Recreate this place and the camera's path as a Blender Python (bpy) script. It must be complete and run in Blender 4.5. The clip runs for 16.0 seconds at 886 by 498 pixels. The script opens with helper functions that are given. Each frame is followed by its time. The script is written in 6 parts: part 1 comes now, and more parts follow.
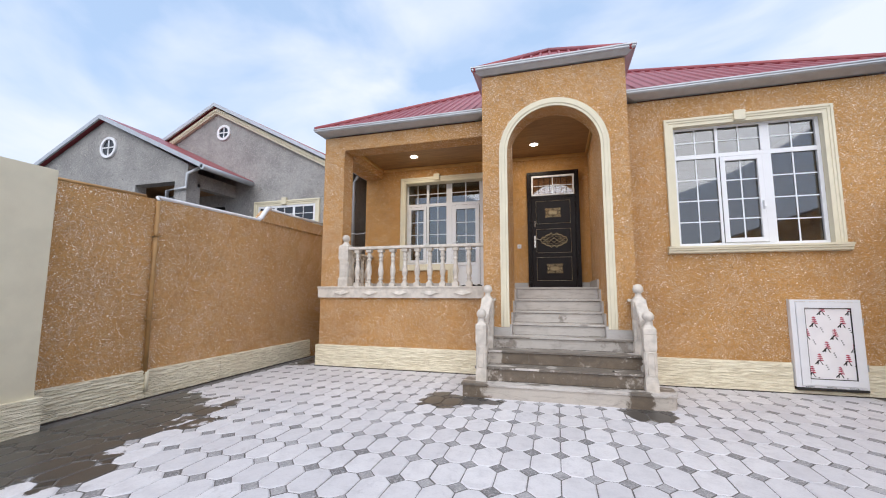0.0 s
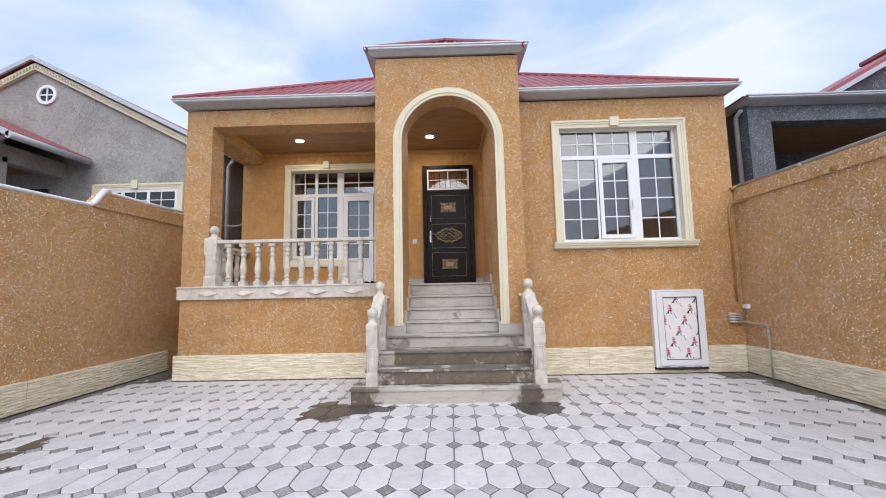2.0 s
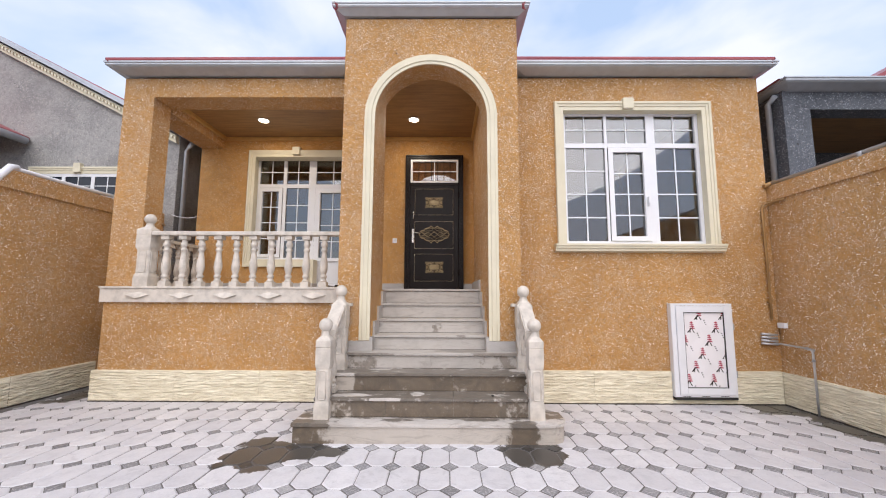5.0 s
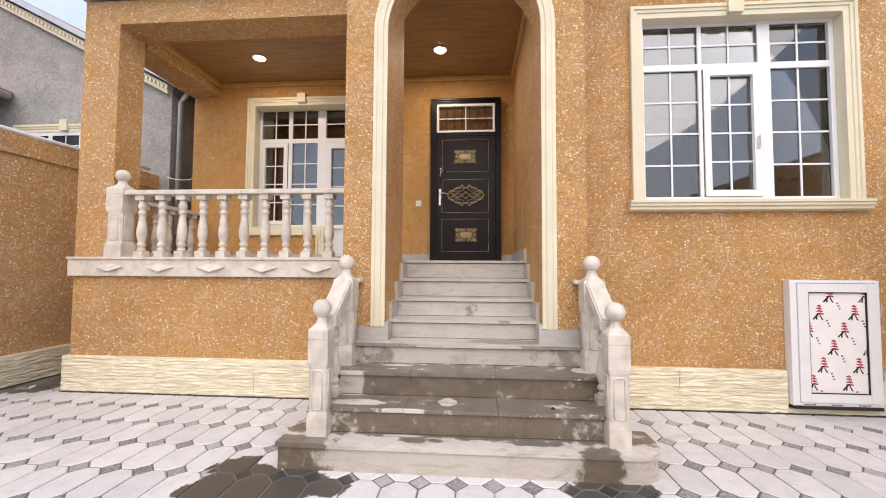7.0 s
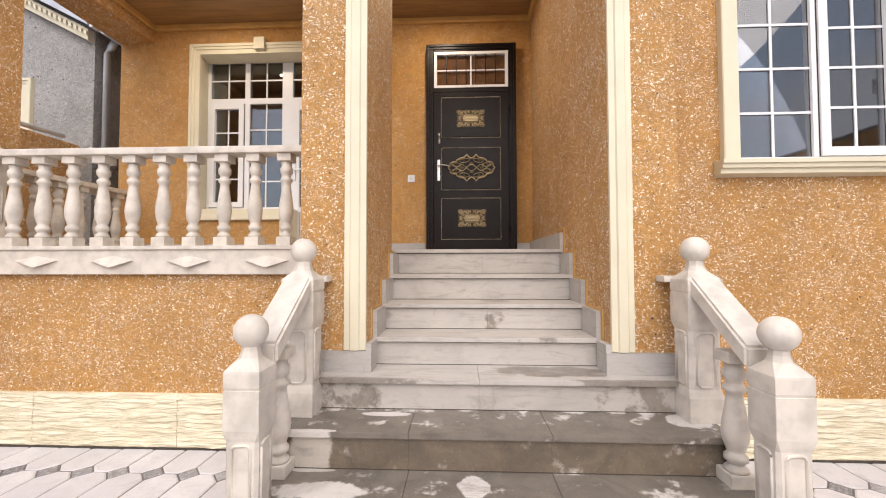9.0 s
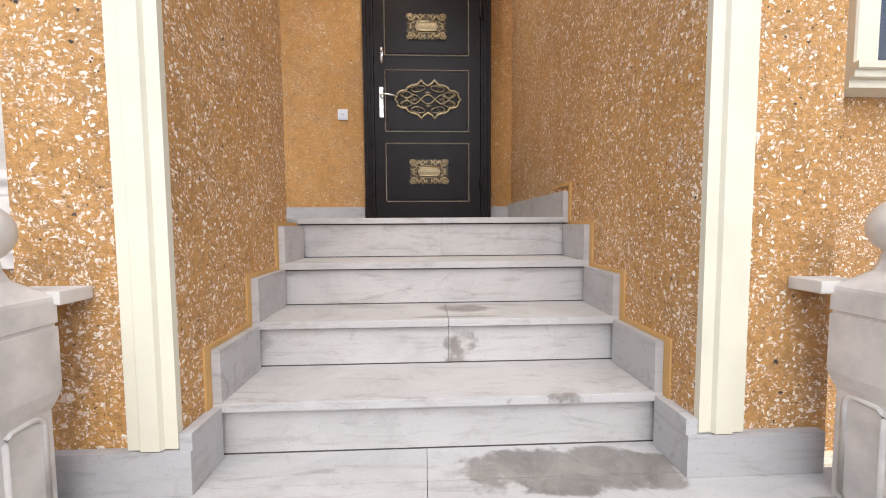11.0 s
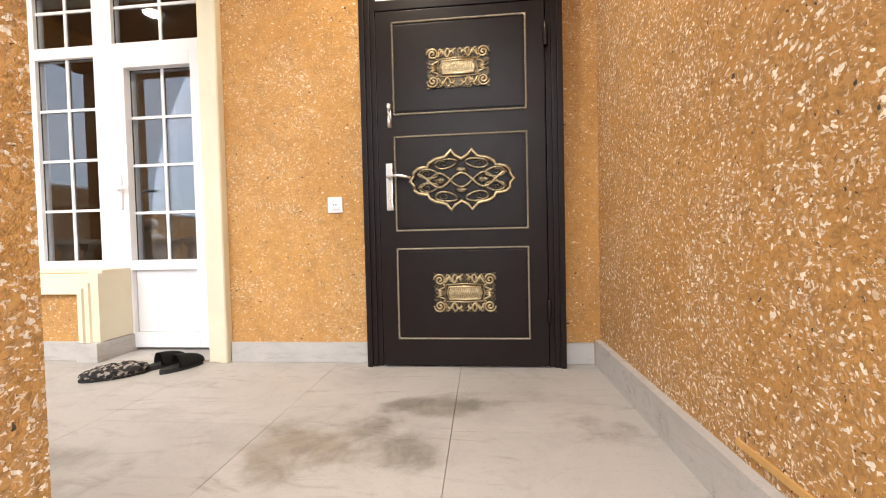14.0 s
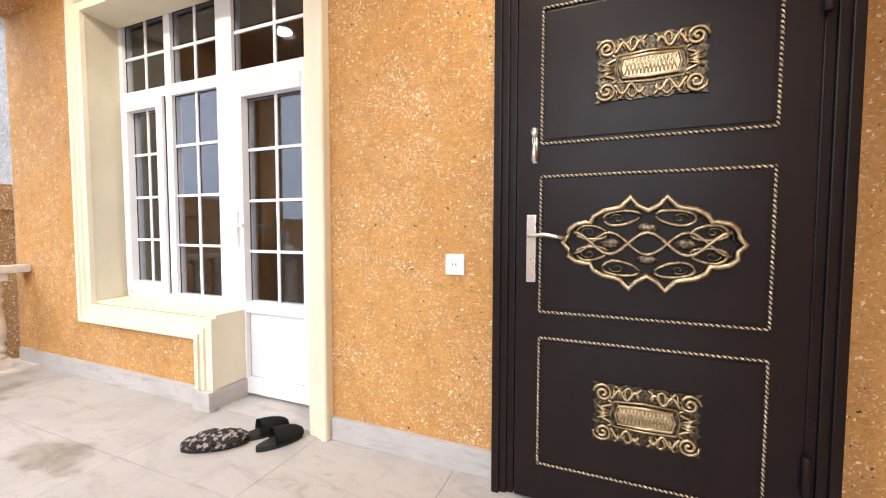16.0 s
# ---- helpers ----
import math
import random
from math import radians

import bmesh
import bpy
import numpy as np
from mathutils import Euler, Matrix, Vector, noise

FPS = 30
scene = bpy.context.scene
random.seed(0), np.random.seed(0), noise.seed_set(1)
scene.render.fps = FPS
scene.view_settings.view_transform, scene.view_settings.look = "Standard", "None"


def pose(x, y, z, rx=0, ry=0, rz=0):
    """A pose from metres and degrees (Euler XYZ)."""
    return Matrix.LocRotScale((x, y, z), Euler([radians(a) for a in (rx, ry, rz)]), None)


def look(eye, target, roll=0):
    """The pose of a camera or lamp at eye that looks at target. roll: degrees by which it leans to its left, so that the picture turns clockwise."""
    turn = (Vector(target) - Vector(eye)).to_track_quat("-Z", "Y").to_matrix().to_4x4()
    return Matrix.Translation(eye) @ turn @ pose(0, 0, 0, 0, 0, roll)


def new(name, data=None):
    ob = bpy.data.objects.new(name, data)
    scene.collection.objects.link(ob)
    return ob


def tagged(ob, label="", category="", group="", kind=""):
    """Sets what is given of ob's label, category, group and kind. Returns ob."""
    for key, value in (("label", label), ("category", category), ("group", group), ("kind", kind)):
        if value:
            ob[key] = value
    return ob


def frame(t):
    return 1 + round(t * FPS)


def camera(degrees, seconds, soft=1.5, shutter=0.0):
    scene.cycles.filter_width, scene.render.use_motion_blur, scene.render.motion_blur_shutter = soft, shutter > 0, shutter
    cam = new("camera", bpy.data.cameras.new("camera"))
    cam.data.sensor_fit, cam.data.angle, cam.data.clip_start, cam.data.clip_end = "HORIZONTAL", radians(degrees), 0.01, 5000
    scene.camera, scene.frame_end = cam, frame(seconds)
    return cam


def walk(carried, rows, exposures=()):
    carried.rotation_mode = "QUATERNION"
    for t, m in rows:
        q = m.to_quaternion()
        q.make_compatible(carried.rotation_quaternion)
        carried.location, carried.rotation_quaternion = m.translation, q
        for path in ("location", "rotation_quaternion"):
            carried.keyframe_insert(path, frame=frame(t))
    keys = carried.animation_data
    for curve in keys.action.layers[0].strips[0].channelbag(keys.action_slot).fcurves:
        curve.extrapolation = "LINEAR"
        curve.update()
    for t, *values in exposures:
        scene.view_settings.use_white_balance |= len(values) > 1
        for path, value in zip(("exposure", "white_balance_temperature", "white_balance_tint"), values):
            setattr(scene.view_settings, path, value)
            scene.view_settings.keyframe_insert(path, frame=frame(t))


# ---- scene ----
cam = camera(96.4, 16.0, soft=1.05)
PATH = [
    (0, (-0.044, 0.162, 1.422), (-0.587, 2.074, 1.642), 0.1),
    (0.5, (0.051, 0.233, 1.414), (-0.212, 2.206, 1.607), -0.4),
    (1, (0.035, 0.339, 1.419), (-0.079, 2.328, 1.597), -1.0),
    (1.5, (-0.014, 0.486, 1.438), (-0.07, 2.477, 1.621), -1.3),
    (2, (-0.037, 0.582, 1.431), (-0.074, 2.572, 1.629), -1.2),
    (2.5, (0.0, 0.682, 1.43), (-0.042, 2.668, 1.655), -1.1),
    (3, (0.089, 0.824, 1.463), (0.043, 2.806, 1.727), -0.9),
    (3.5, (0.132, 0.975, 1.458), (0.085, 2.953, 1.752), -0.8),
    (3.7, (0.139, 1.048, 1.458), (0.095, 3.025, 1.759), -0.7),
    (5.8, (0.167, 2.179, 1.434), (0.16, 4.173, 1.583), 0.5),
    (6, (0.14, 2.319, 1.441), (0.114, 4.315, 1.571), 0.6),
    (6.5, (0.117, 2.601, 1.425), (0.032, 4.596, 1.528), 0.5),
    (7, (0.063, 2.896, 1.44), (-0.089, 4.888, 1.534), 0.3),
    (7.5, (-0.067, 3.192, 1.428), (-0.267, 5.18, 1.518), 0.1),
    (8, (-0.136, 3.513, 1.412), (-0.338, 5.501, 1.498), -0.1),
    (8.5, (-0.132, 3.843, 1.44), (-0.296, 5.835, 1.518), -0.2),
    (9, (-0.194, 4.198, 1.417), (-0.281, 6.195, 1.482), -0.1),
    (9.2, (-0.216, 4.369, 1.437), (-0.264, 6.367, 1.494), 0.1),
    (11.3, (-0.017, 5.689, 1.519), (0.074, 7.681, 1.372), -0.4),
    (11.5, (0.036, 5.817, 1.603), (0.12, 7.809, 1.448), -0.2),
    (12, (0.071, 6.051, 1.682), (0.122, 8.043, 1.51), -1.3),
    (12.5, (0.081, 6.26, 1.858), (0.147, 8.258, 1.8), -0.4),
    (13, (0.131, 6.492, 2.0), (0.025, 8.488, 1.93), 0.6),
    (13.5, (0.105, 6.658, 2.077), (-0.156, 8.639, 1.99), -1.2),
    (14, (0.043, 6.826, 2.246), (-0.148, 8.816, 2.191), -1.3),
    (14.5, (0.051, 7.016, 2.324), (-0.265, 8.991, 2.311), 1.7),
    (15, (-0.024, 7.163, 2.414), (-0.645, 9.056, 2.24), -0.9),
    (15.5, (-0.131, 7.321, 2.581), (-0.675, 9.24, 2.436), 0.6),
    (16, (-0.185, 7.452, 2.61), (-0.948, 9.297, 2.509), 0.1),
]
EXPOSURES = [(0, 0.46, 6400, 11), (3.5, 0.48, 6400, 12), (6, 0.62, 6900, 15), (9, 0.82, 7100, 15), (11.5, 1.1, 5900, 10), (12.5, 1.35, 5700, 8), (13.5, 1.55, 6100, 7), (14.5, 1.8, 6900, 12), (15.5, 1.85, 6900, 13), (16, 1.75, 6300, 12)]
walk(cam, [(t, look(eye, target, roll)) for t, eye, target, roll in PATH], EXPOSURES)

# ---- light ----
world = bpy.data.worlds.new("sky")
scene.world = world
world.use_nodes = True
wn, wl = world.node_tree.nodes, world.node_tree.links
wn.clear()
w_out = wn.new("ShaderNodeOutputWorld")
w_bg = wn.new("ShaderNodeBackground")
w_bg.inputs["Strength"].default_value = 0.13
w_sky = wn.new("ShaderNodeTexSky")
w_sky.sky_type, w_sky.sun_disc = "NISHITA", False
SUN_EL, SUN_AZ = radians(46), radians(176)
w_sky.sun_elevation, w_sky.sun_rotation = SUN_EL, SUN_AZ
w_sky.air_density, w_sky.dust_density = 1.2, 2.0
w_tc = wn.new("ShaderNodeTexCoord")
w_map = wn.new("ShaderNodeMapping")
w_map.inputs["Scale"].default_value = (1.1, 1.1, 2.4)
w_noise = wn.new("ShaderNodeTexNoise")
w_noise.inputs["Scale"].default_value, w_noise.inputs["Detail"].default_value = 1.7, 6
w_noise.inputs["Distortion"].default_value = 0.5
w_ramp = wn.new("ShaderNodeValToRGB")
w_ramp.color_ramp.elements[0].position, w_ramp.color_ramp.elements[0].color = 0.40, (0.2, 0.2, 0.2, 1)
w_ramp.color_ramp.elements[1].position, w_ramp.color_ramp.elements[1].color = 0.60, (0.93, 0.93, 0.93, 1)
w_mix = wn.new("ShaderNodeMix")
w_mix.data_type = "RGBA"
w_mix.inputs["B"].default_value = (5.1, 5.45, 6.3, 1)
w_haze = wn.new("ShaderNodeMix")
w_haze.data_type = "RGBA"
w_haze.inputs["Factor"].default_value = 0.6
w_haze.inputs["B"].default_value = (2.7, 4.2, 6.3, 1)
wl.new(w_tc.outputs["Generated"], w_map.inputs["Vector"])
wl.new(w_map.outputs["Vector"], w_noise.inputs["Vector"])
wl.new(w_noise.outputs["Fac"], w_ramp.inputs["Fac"])
wl.new(w_ramp.outputs["Color"], w_mix.inputs["Factor"])
wl.new(w_sky.outputs["Color"], w_haze.inputs["A"])
wl.new(w_haze.outputs["Result"], w_mix.inputs["A"])
wl.new(w_mix.outputs["Result"], w_bg.inputs["Color"])
wl.new(w_bg.outputs["Background"], w_out.inputs["Surface"])

sun = new("sun", bpy.data.lights.new("sun", "SUN"))
sun.data.energy, sun.data.angle, sun.data.color = 1.5, radians(70), (1.0, 0.95, 0.88)
sun_dir = Vector((math.sin(SUN_AZ) * math.cos(SUN_EL), math.cos(SUN_AZ) * math.cos(SUN_EL), math.sin(SUN_EL)))
sun.matrix_world = look(sun_dir * 30, (0, 0, 0))


# ---- materials ----
def mat_new(name):
    m = bpy.data.materials.new(name)
    m.use_nodes = True
    nt = m.node_tree
    return m, nt, nt.nodes["Principled BSDF"]


def mixc(nt, fac, a, b):
    n = nt.nodes.new("ShaderNodeMix")
    n.data_type = "RGBA"
    for sock, v in (("Factor", fac), ("A", a), ("B", b)):
        if hasattr(v, "links"):
            nt.links.new(v, n.inputs[sock])
        else:
            n.inputs[sock].default_value = v if sock == "Factor" else (*v, 1) if len(v) == 3 else v
    return n.outputs["Result"]


def math_n(nt, op, a, b=0.0, c=0.0):
    n = nt.nodes.new("ShaderNodeMath")
    n.operation = op
    for i, v in enumerate((a, b, c)):
        if hasattr(v, "links"):
            nt.links.new(v, n.inputs[i])
        else:
            n.inputs[i].default_value = v
    return n.outputs[0]


def where(nt, stretch=(1, 1, 1)):
    g = nt.nodes.new("ShaderNodeNewGeometry")
    m = nt.nodes.new("ShaderNodeMapping")
    m.inputs["Scale"].default_value = stretch
    nt.links.new(g.outputs["Position"], m.inputs["Vector"])
    return m.outputs["Vector"]


def noise_n(nt, vec, scale, detail=4, rough=0.55, distort=0.0):
    n = nt.nodes.new("ShaderNodeTexNoise")
    n.inputs["Scale"].default_value, n.inputs["Detail"].default_value = scale, detail
    n.inputs["Roughness"].default_value, n.inputs["Distortion"].default_value = rough, distort
    nt.links.new(vec, n.inputs["Vector"])
    return n.outputs["Fac"]


def ramp(nt, v, lo, hi):
    n = nt.nodes.new("ShaderNodeMapRange")
    n.interpolation_type = "SMOOTHSTEP"
    n.inputs["From Min"].default_value, n.inputs["From Max"].default_value = lo, hi
    nt.links.new(v, n.inputs["Value"])
    return n.outputs["Result"]


def bump(nt, bsdf, height, strength, dist=0.01):
    n = nt.nodes.new("ShaderNodeBump")
    n.inputs["Strength"].default_value, n.inputs["Distance"].default_value = strength, dist
    nt.links.new(height, n.inputs["Height"])
    nt.links.new(n.outputs["Normal"], bsdf.inputs["Normal"])


def rand_n(nt):
    o = nt.nodes.new("ShaderNodeObjectInfo")
    g = nt.nodes.new("ShaderNodeNewGeometry")
    return math_n(nt, "FRACT", math_n(nt, "ADD", o.outputs["Random"], g.outputs["Random Per Island"]))


def simple(name, color, rough=0.5, metal=0.0, vary=0.12, scale=6.0, grain=60.0, bumpy=0.15, dark=None, dist=0.002, pieces=0.0):
    """A plain surface with stains and grain at two scales."""
    m, nt, b = mat_new(name)
    v = where(nt)
    big = noise_n(nt, v, scale, 5)
    fine = noise_n(nt, v, grain, 3)
    dk = dark or tuple(c * (1 - 2.2 * vary) for c in color)
    f = math_n(nt, "ADD", math_n(nt, "MULTIPLY", ramp(nt, big, 0.35, 0.7), 0.75), math_n(nt, "MULTIPLY", fine, 0.25))
    col = mixc(nt, f, color, dk)
    if pieces:
        r = rand_n(nt)
        col = mixc(nt, math_n(nt, "MULTIPLY", r, pieces), col, tuple(c * 0.5 for c in color))
    nt.links.new(col, b.inputs["Base Color"])
    nt.links.new(math_n(nt, "ADD", rough - 0.06, math_n(nt, "MULTIPLY", big, 0.12)), b.inputs["Roughness"])
    b.inputs["Metallic"].default_value = metal
    if bumpy:
        bump(nt, b, math_n(nt, "ADD", fine, big), bumpy, dist)
    return m


def stucco(name, base, deep, chip, dark_chip, amount=0.6, scale=62.0, grime_amt=0.58, soft=0.0, flakes=0.3, flake_scale=33.0):
    """Coloured render with crushed shell chips pressed into it."""
    m, nt, b = mat_new(name)
    v = where(nt)
    warp = nt.nodes.new("ShaderNodeTexNoise")
    warp.inputs["Scale"].default_value, warp.inputs["Detail"].default_value = 9.0, 2
    nt.links.new(v, warp.inputs["Vector"])
    add = nt.nodes.new("ShaderNodeVectorMath")
    add.operation = "MULTIPLY_ADD"
    nt.links.new(warp.outputs["Color"], add.inputs[0])
    add.inputs[1].default_value = (0.07, 0.07, 0.07)
    nt.links.new(v, add.inputs[2])
    fray = nt.nodes.new("ShaderNodeTexNoise")
    fray.inputs["Scale"].default_value, fray.inputs["Detail"].default_value = 130.0, 3
    nt.links.new(v, fray.inputs["Vector"])
    add0 = add
    add = nt.nodes.new("ShaderNodeVectorMath")
    add.operation = "MULTIPLY_ADD"
    nt.links.new(fray.outputs["Color"], add.inputs[0])
    add.inputs[1].default_value = (0.014, 0.014, 0.014)
    nt.links.new(add0.outputs[0], add.inputs[2])
    masks = []
    darks = None
    tone = None
    patch = ramp(nt, noise_n(nt, v, 3.6, 6, 0.68), 0.36, 0.66)
    for turn, stretch, sc, base_r, many in ((0.6, (1, 1, 2.4), scale, 0.15, amount * 0.9), (-0.8, (2.4, 2.4, 1), scale * 0.78, 0.12, amount * 0.75), (1.4, (1.0, 2.4, 1.3), scale * 0.56, 0.07, amount * 0.45)):
        mp = nt.nodes.new("ShaderNodeMapping")
        mp.inputs["Rotation"].default_value = (turn, turn * 0.7, turn * 0.5)
        mp.inputs["Scale"].default_value = stretch
        nt.links.new(add.outputs[0], mp.inputs["Vector"])
        vo = nt.nodes.new("ShaderNodeTexVoronoi")
        vo.inputs["Scale"].default_value = sc
        nt.links.new(mp.outputs[0], vo.inputs["Vector"])
        sep = nt.nodes.new("ShaderNodeSeparateColor")
        nt.links.new(vo.outputs["Color"], sep.inputs[0])
        size = math_n(nt, "ADD", base_r, math_n(nt, "MULTIPLY", sep.outputs[1], 0.30))
        near = math_n(nt, "LESS_THAN", vo.outputs["Distance"], size)
        keep = math_n(nt, "GREATER_THAN", math_n(nt, "ADD", sep.outputs[0], math_n(nt, "MULTIPLY", math_n(nt, "SUBTRACT", patch, 0.5), 0.42)), 1 - many * 0.5)
        masks.append(math_n(nt, "MULTIPLY", math_n(nt, "MULTIPLY", near, keep), math_n(nt, "ADD", 0.55, math_n(nt, "MULTIPLY", sep.outputs[2], 0.45))))
        if darks is None:
            tone = sep.outputs[2]
        darks_here = math_n(nt, "MULTIPLY", math_n(nt, "LESS_THAN", sep.outputs[1], 0.035), math_n(nt, "LESS_THAN", vo.outputs["Distance"], 0.24))
        darks = darks_here if darks is None else math_n(nt, "MAXIMUM", darks, darks_here)
    chips = math_n(nt, "MAXIMUM", math_n(nt, "MAXIMUM", masks[0], masks[1]), masks[2])
    chips_w = math_n(nt, "MULTIPLY", chips, math_n(nt, "ADD", 0.66 - soft, math_n(nt, "MULTIPLY", patch, 0.34)))
    # sparse large bright shell flakes
    big_flakes = None
    for turn, stretch, sc in ((0.3, (1, 1.9, 1.9), flake_scale), (2.1, (2.1, 1.0, 1.4), flake_scale * 1.25)):
        mp = nt.nodes.new("ShaderNodeMapping")
        mp.inputs["Rotation"].default_value = (turn, turn * 0.6, -turn)
        mp.inputs["Scale"].default_value = stretch
        nt.links.new(add.outputs[0], mp.inputs["Vector"])
        vo = nt.nodes.new("ShaderNodeTexVoronoi")
        vo.inputs["Scale"].default_value = sc
        nt.links.new(mp.outputs[0], vo.inputs["Vector"])
        sep = nt.nodes.new("ShaderNodeSeparateColor")
        nt.links.new(vo.outputs["Color"], sep.inputs[0])
        f = math_n(nt, "MULTIPLY", math_n(nt, "LESS_THAN", vo.outputs["Distance"], math_n(nt, "ADD", 0.10, math_n(nt, "MULTIPLY", sep.outputs[1], 0.25))), math_n(nt, "LESS_THAN", sep.outputs[0], flakes))
        big_flakes = f if big_flakes is None else math_n(nt, "MAXIMUM", big_flakes, f)
    big = noise_n(nt, v, 1.1, 6, 0.6)
    mid = noise_n(nt, v, 14, 4, 0.6)
    col = mixc(nt, ramp(nt, big, 0.35, 0.68), base, deep)
    col = mixc(nt, math_n(nt, "MULTIPLY", ramp(nt, mid, 0.42, 0.70), 0.34), col, tuple(c * 0.55 for c in deep))
    grime = math_n(nt, "MULTIPLY", ramp(nt, noise_n(nt, v, 66, 4, 0.75), 0.46, 0.62), grime_amt)
    col = mixc(nt, grime, col, tuple(c * 0.42 for c in deep))
    dust = math_n(nt, "MULTIPLY", math_n(nt, "MULTIPLY", patch, ramp(nt, noise_n(nt, v, 26, 5, 0.75), 0.46, 0.62)), 0.14)
    col = mixc(nt, dust, col, tuple(c * 0.75 for c in chip))
    col = mixc(nt, chips_w, col, mixc(nt, tone, chip, (chip[0] * 0.93, chip[1] * 0.83, chip[2] * 0.74)))
    col = mixc(nt, math_n(nt, "MULTIPLY", big_flakes, 0.88 - soft), col, tuple(min(1.0, c * 1.06) for c in chip))
    col = mixc(nt, darks, col, dark_chip)
    chips = math_n(nt, "MAXIMUM", chips, big_flakes)
    nt.links.new(col, b.inputs["Base Color"])
    b.inputs["Roughness"].default_value = 0.75
    h = math_n(nt, "ADD", math_n(nt, "MULTIPLY", chips, 0.6), math_n(nt, "MULTIPLY", noise_n(nt, v, 60, 4, 0.7), 1.2))
    bump(nt, b, math_n(nt, "ADD", h, mid), 0.95, 0.009)
    return m


def blob(nt, vec_sep, cx, cy, rx, ry):
    """1 inside an ellipse of the plan, falling to 0 outside."""
    dx = math_n(nt, "DIVIDE", math_n(nt, "SUBTRACT", vec_sep.outputs[0], cx), rx)
    dy = math_n(nt, "DIVIDE", math_n(nt, "SUBTRACT", vec_sep.outputs[1], cy), ry)
    r2 = math_n(nt, "ADD", math_n(nt, "MULTIPLY", dx, dx), math_n(nt, "MULTIPLY", dy, dy))
    return math_n(nt, "SUBTRACT", 1.0, r2)


def wet_mask(nt, spots, noise_scale=2.5, wobble=1.6, each=0.0, edge=0.07, dry=()):
    g = nt.nodes.new("ShaderNodeNewGeometry")
    sep = nt.nodes.new("ShaderNodeSeparateXYZ")
    nt.links.new(g.outputs["Position"], sep.inputs[0])
    best = None
    for s in spots:
        f = blob(nt, sep, *s)
        best = f if best is None else math_n(nt, "MAXIMUM", best, f)
    for s in dry:
        best = math_n(nt, "MINIMUM", best, math_n(nt, "MULTIPLY", blob(nt, sep, *s), -1.6))
    n = noise_n(nt, g.outputs["Position"], noise_scale, 6, 0.6)
    f = math_n(nt, "ADD", best, math_n(nt, "MULTIPLY", math_n(nt, "SUBTRACT", n, 0.5), wobble))
    if each:
        f = math_n(nt, "ADD", f, math_n(nt, "MULTIPLY", math_n(nt, "SUBTRACT", rand_n(nt), 0.5), each))
    return ramp(nt, f, -0.02, edge)


def paver(name, color, dark, wetcolor):
    m, nt, b = mat_new(name)
    v = where(nt)
    r = rand_n(nt)
    stain = ramp(nt, noise_n(nt, v, 7, 6, 0.65), 0.4, 0.75)
    col = mixc(nt, math_n(nt, "MULTIPLY", stain, 0.45), color, dark)
    col = mixc(nt, math_n(nt, "MULTIPLY", r, 0.42 if color[0] > 0.5 else 0.85), col, dark)
    col = mixc(nt, math_n(nt, "MULTIPLY", ramp(nt, noise_n(nt, v, 0.9, 3), 0.45, 0.7), 0.25), col, dark)
    grit = math_n(nt, "MULTIPLY", ramp(nt, noise_n(nt, v, 48, 5, 0.7), 0.46, 0.66), 0.22 if color[0] > 0.5 else 0.6)
    col = mixc(nt, grit, col, dark if color[0] > 0.5 else (0.62, 0.61, 0.62))
    ring = ramp(nt, noise_n(nt, v, 4.3, 7, 0.7, 1.4), 0.55, 0.68)
    col = mixc(nt, math_n(nt, "MULTIPLY", ring, 0.32), col, tuple(c * 0.8 for c in dark))
    wet = wet_mask(nt, [(-5.1, 3.3, 1.25, 1.5), (-4.6, 2.3, 1.0, 1.1), (-1.55, 5.45, 0.36, 0.38), (-1.2, 5.5, 0.5, 0.2), (1.0, 5.5, 0.3, 0.27), (4.6, 6.95, 0.6, 0.3), (4.75, 6.2, 0.4, 0.9), (4.8, 4.8, 0.3, 1.2), (-5.1, 7.7, 0.3, 0.6)], 4.0, 2.4, 0.9)
    col = mixc(nt, wet, col, wetcolor)
    nt.links.new(col, b.inputs["Base Color"])
    nt.links.new(math_n(nt, "SUBTRACT", 0.55, math_n(nt, "MULTIPLY", wet, 0.27)), b.inputs["Roughness"])
    bump(nt, b, noise_n(nt, v, 90, 4, 0.6), 0.2, 0.002)
    return m


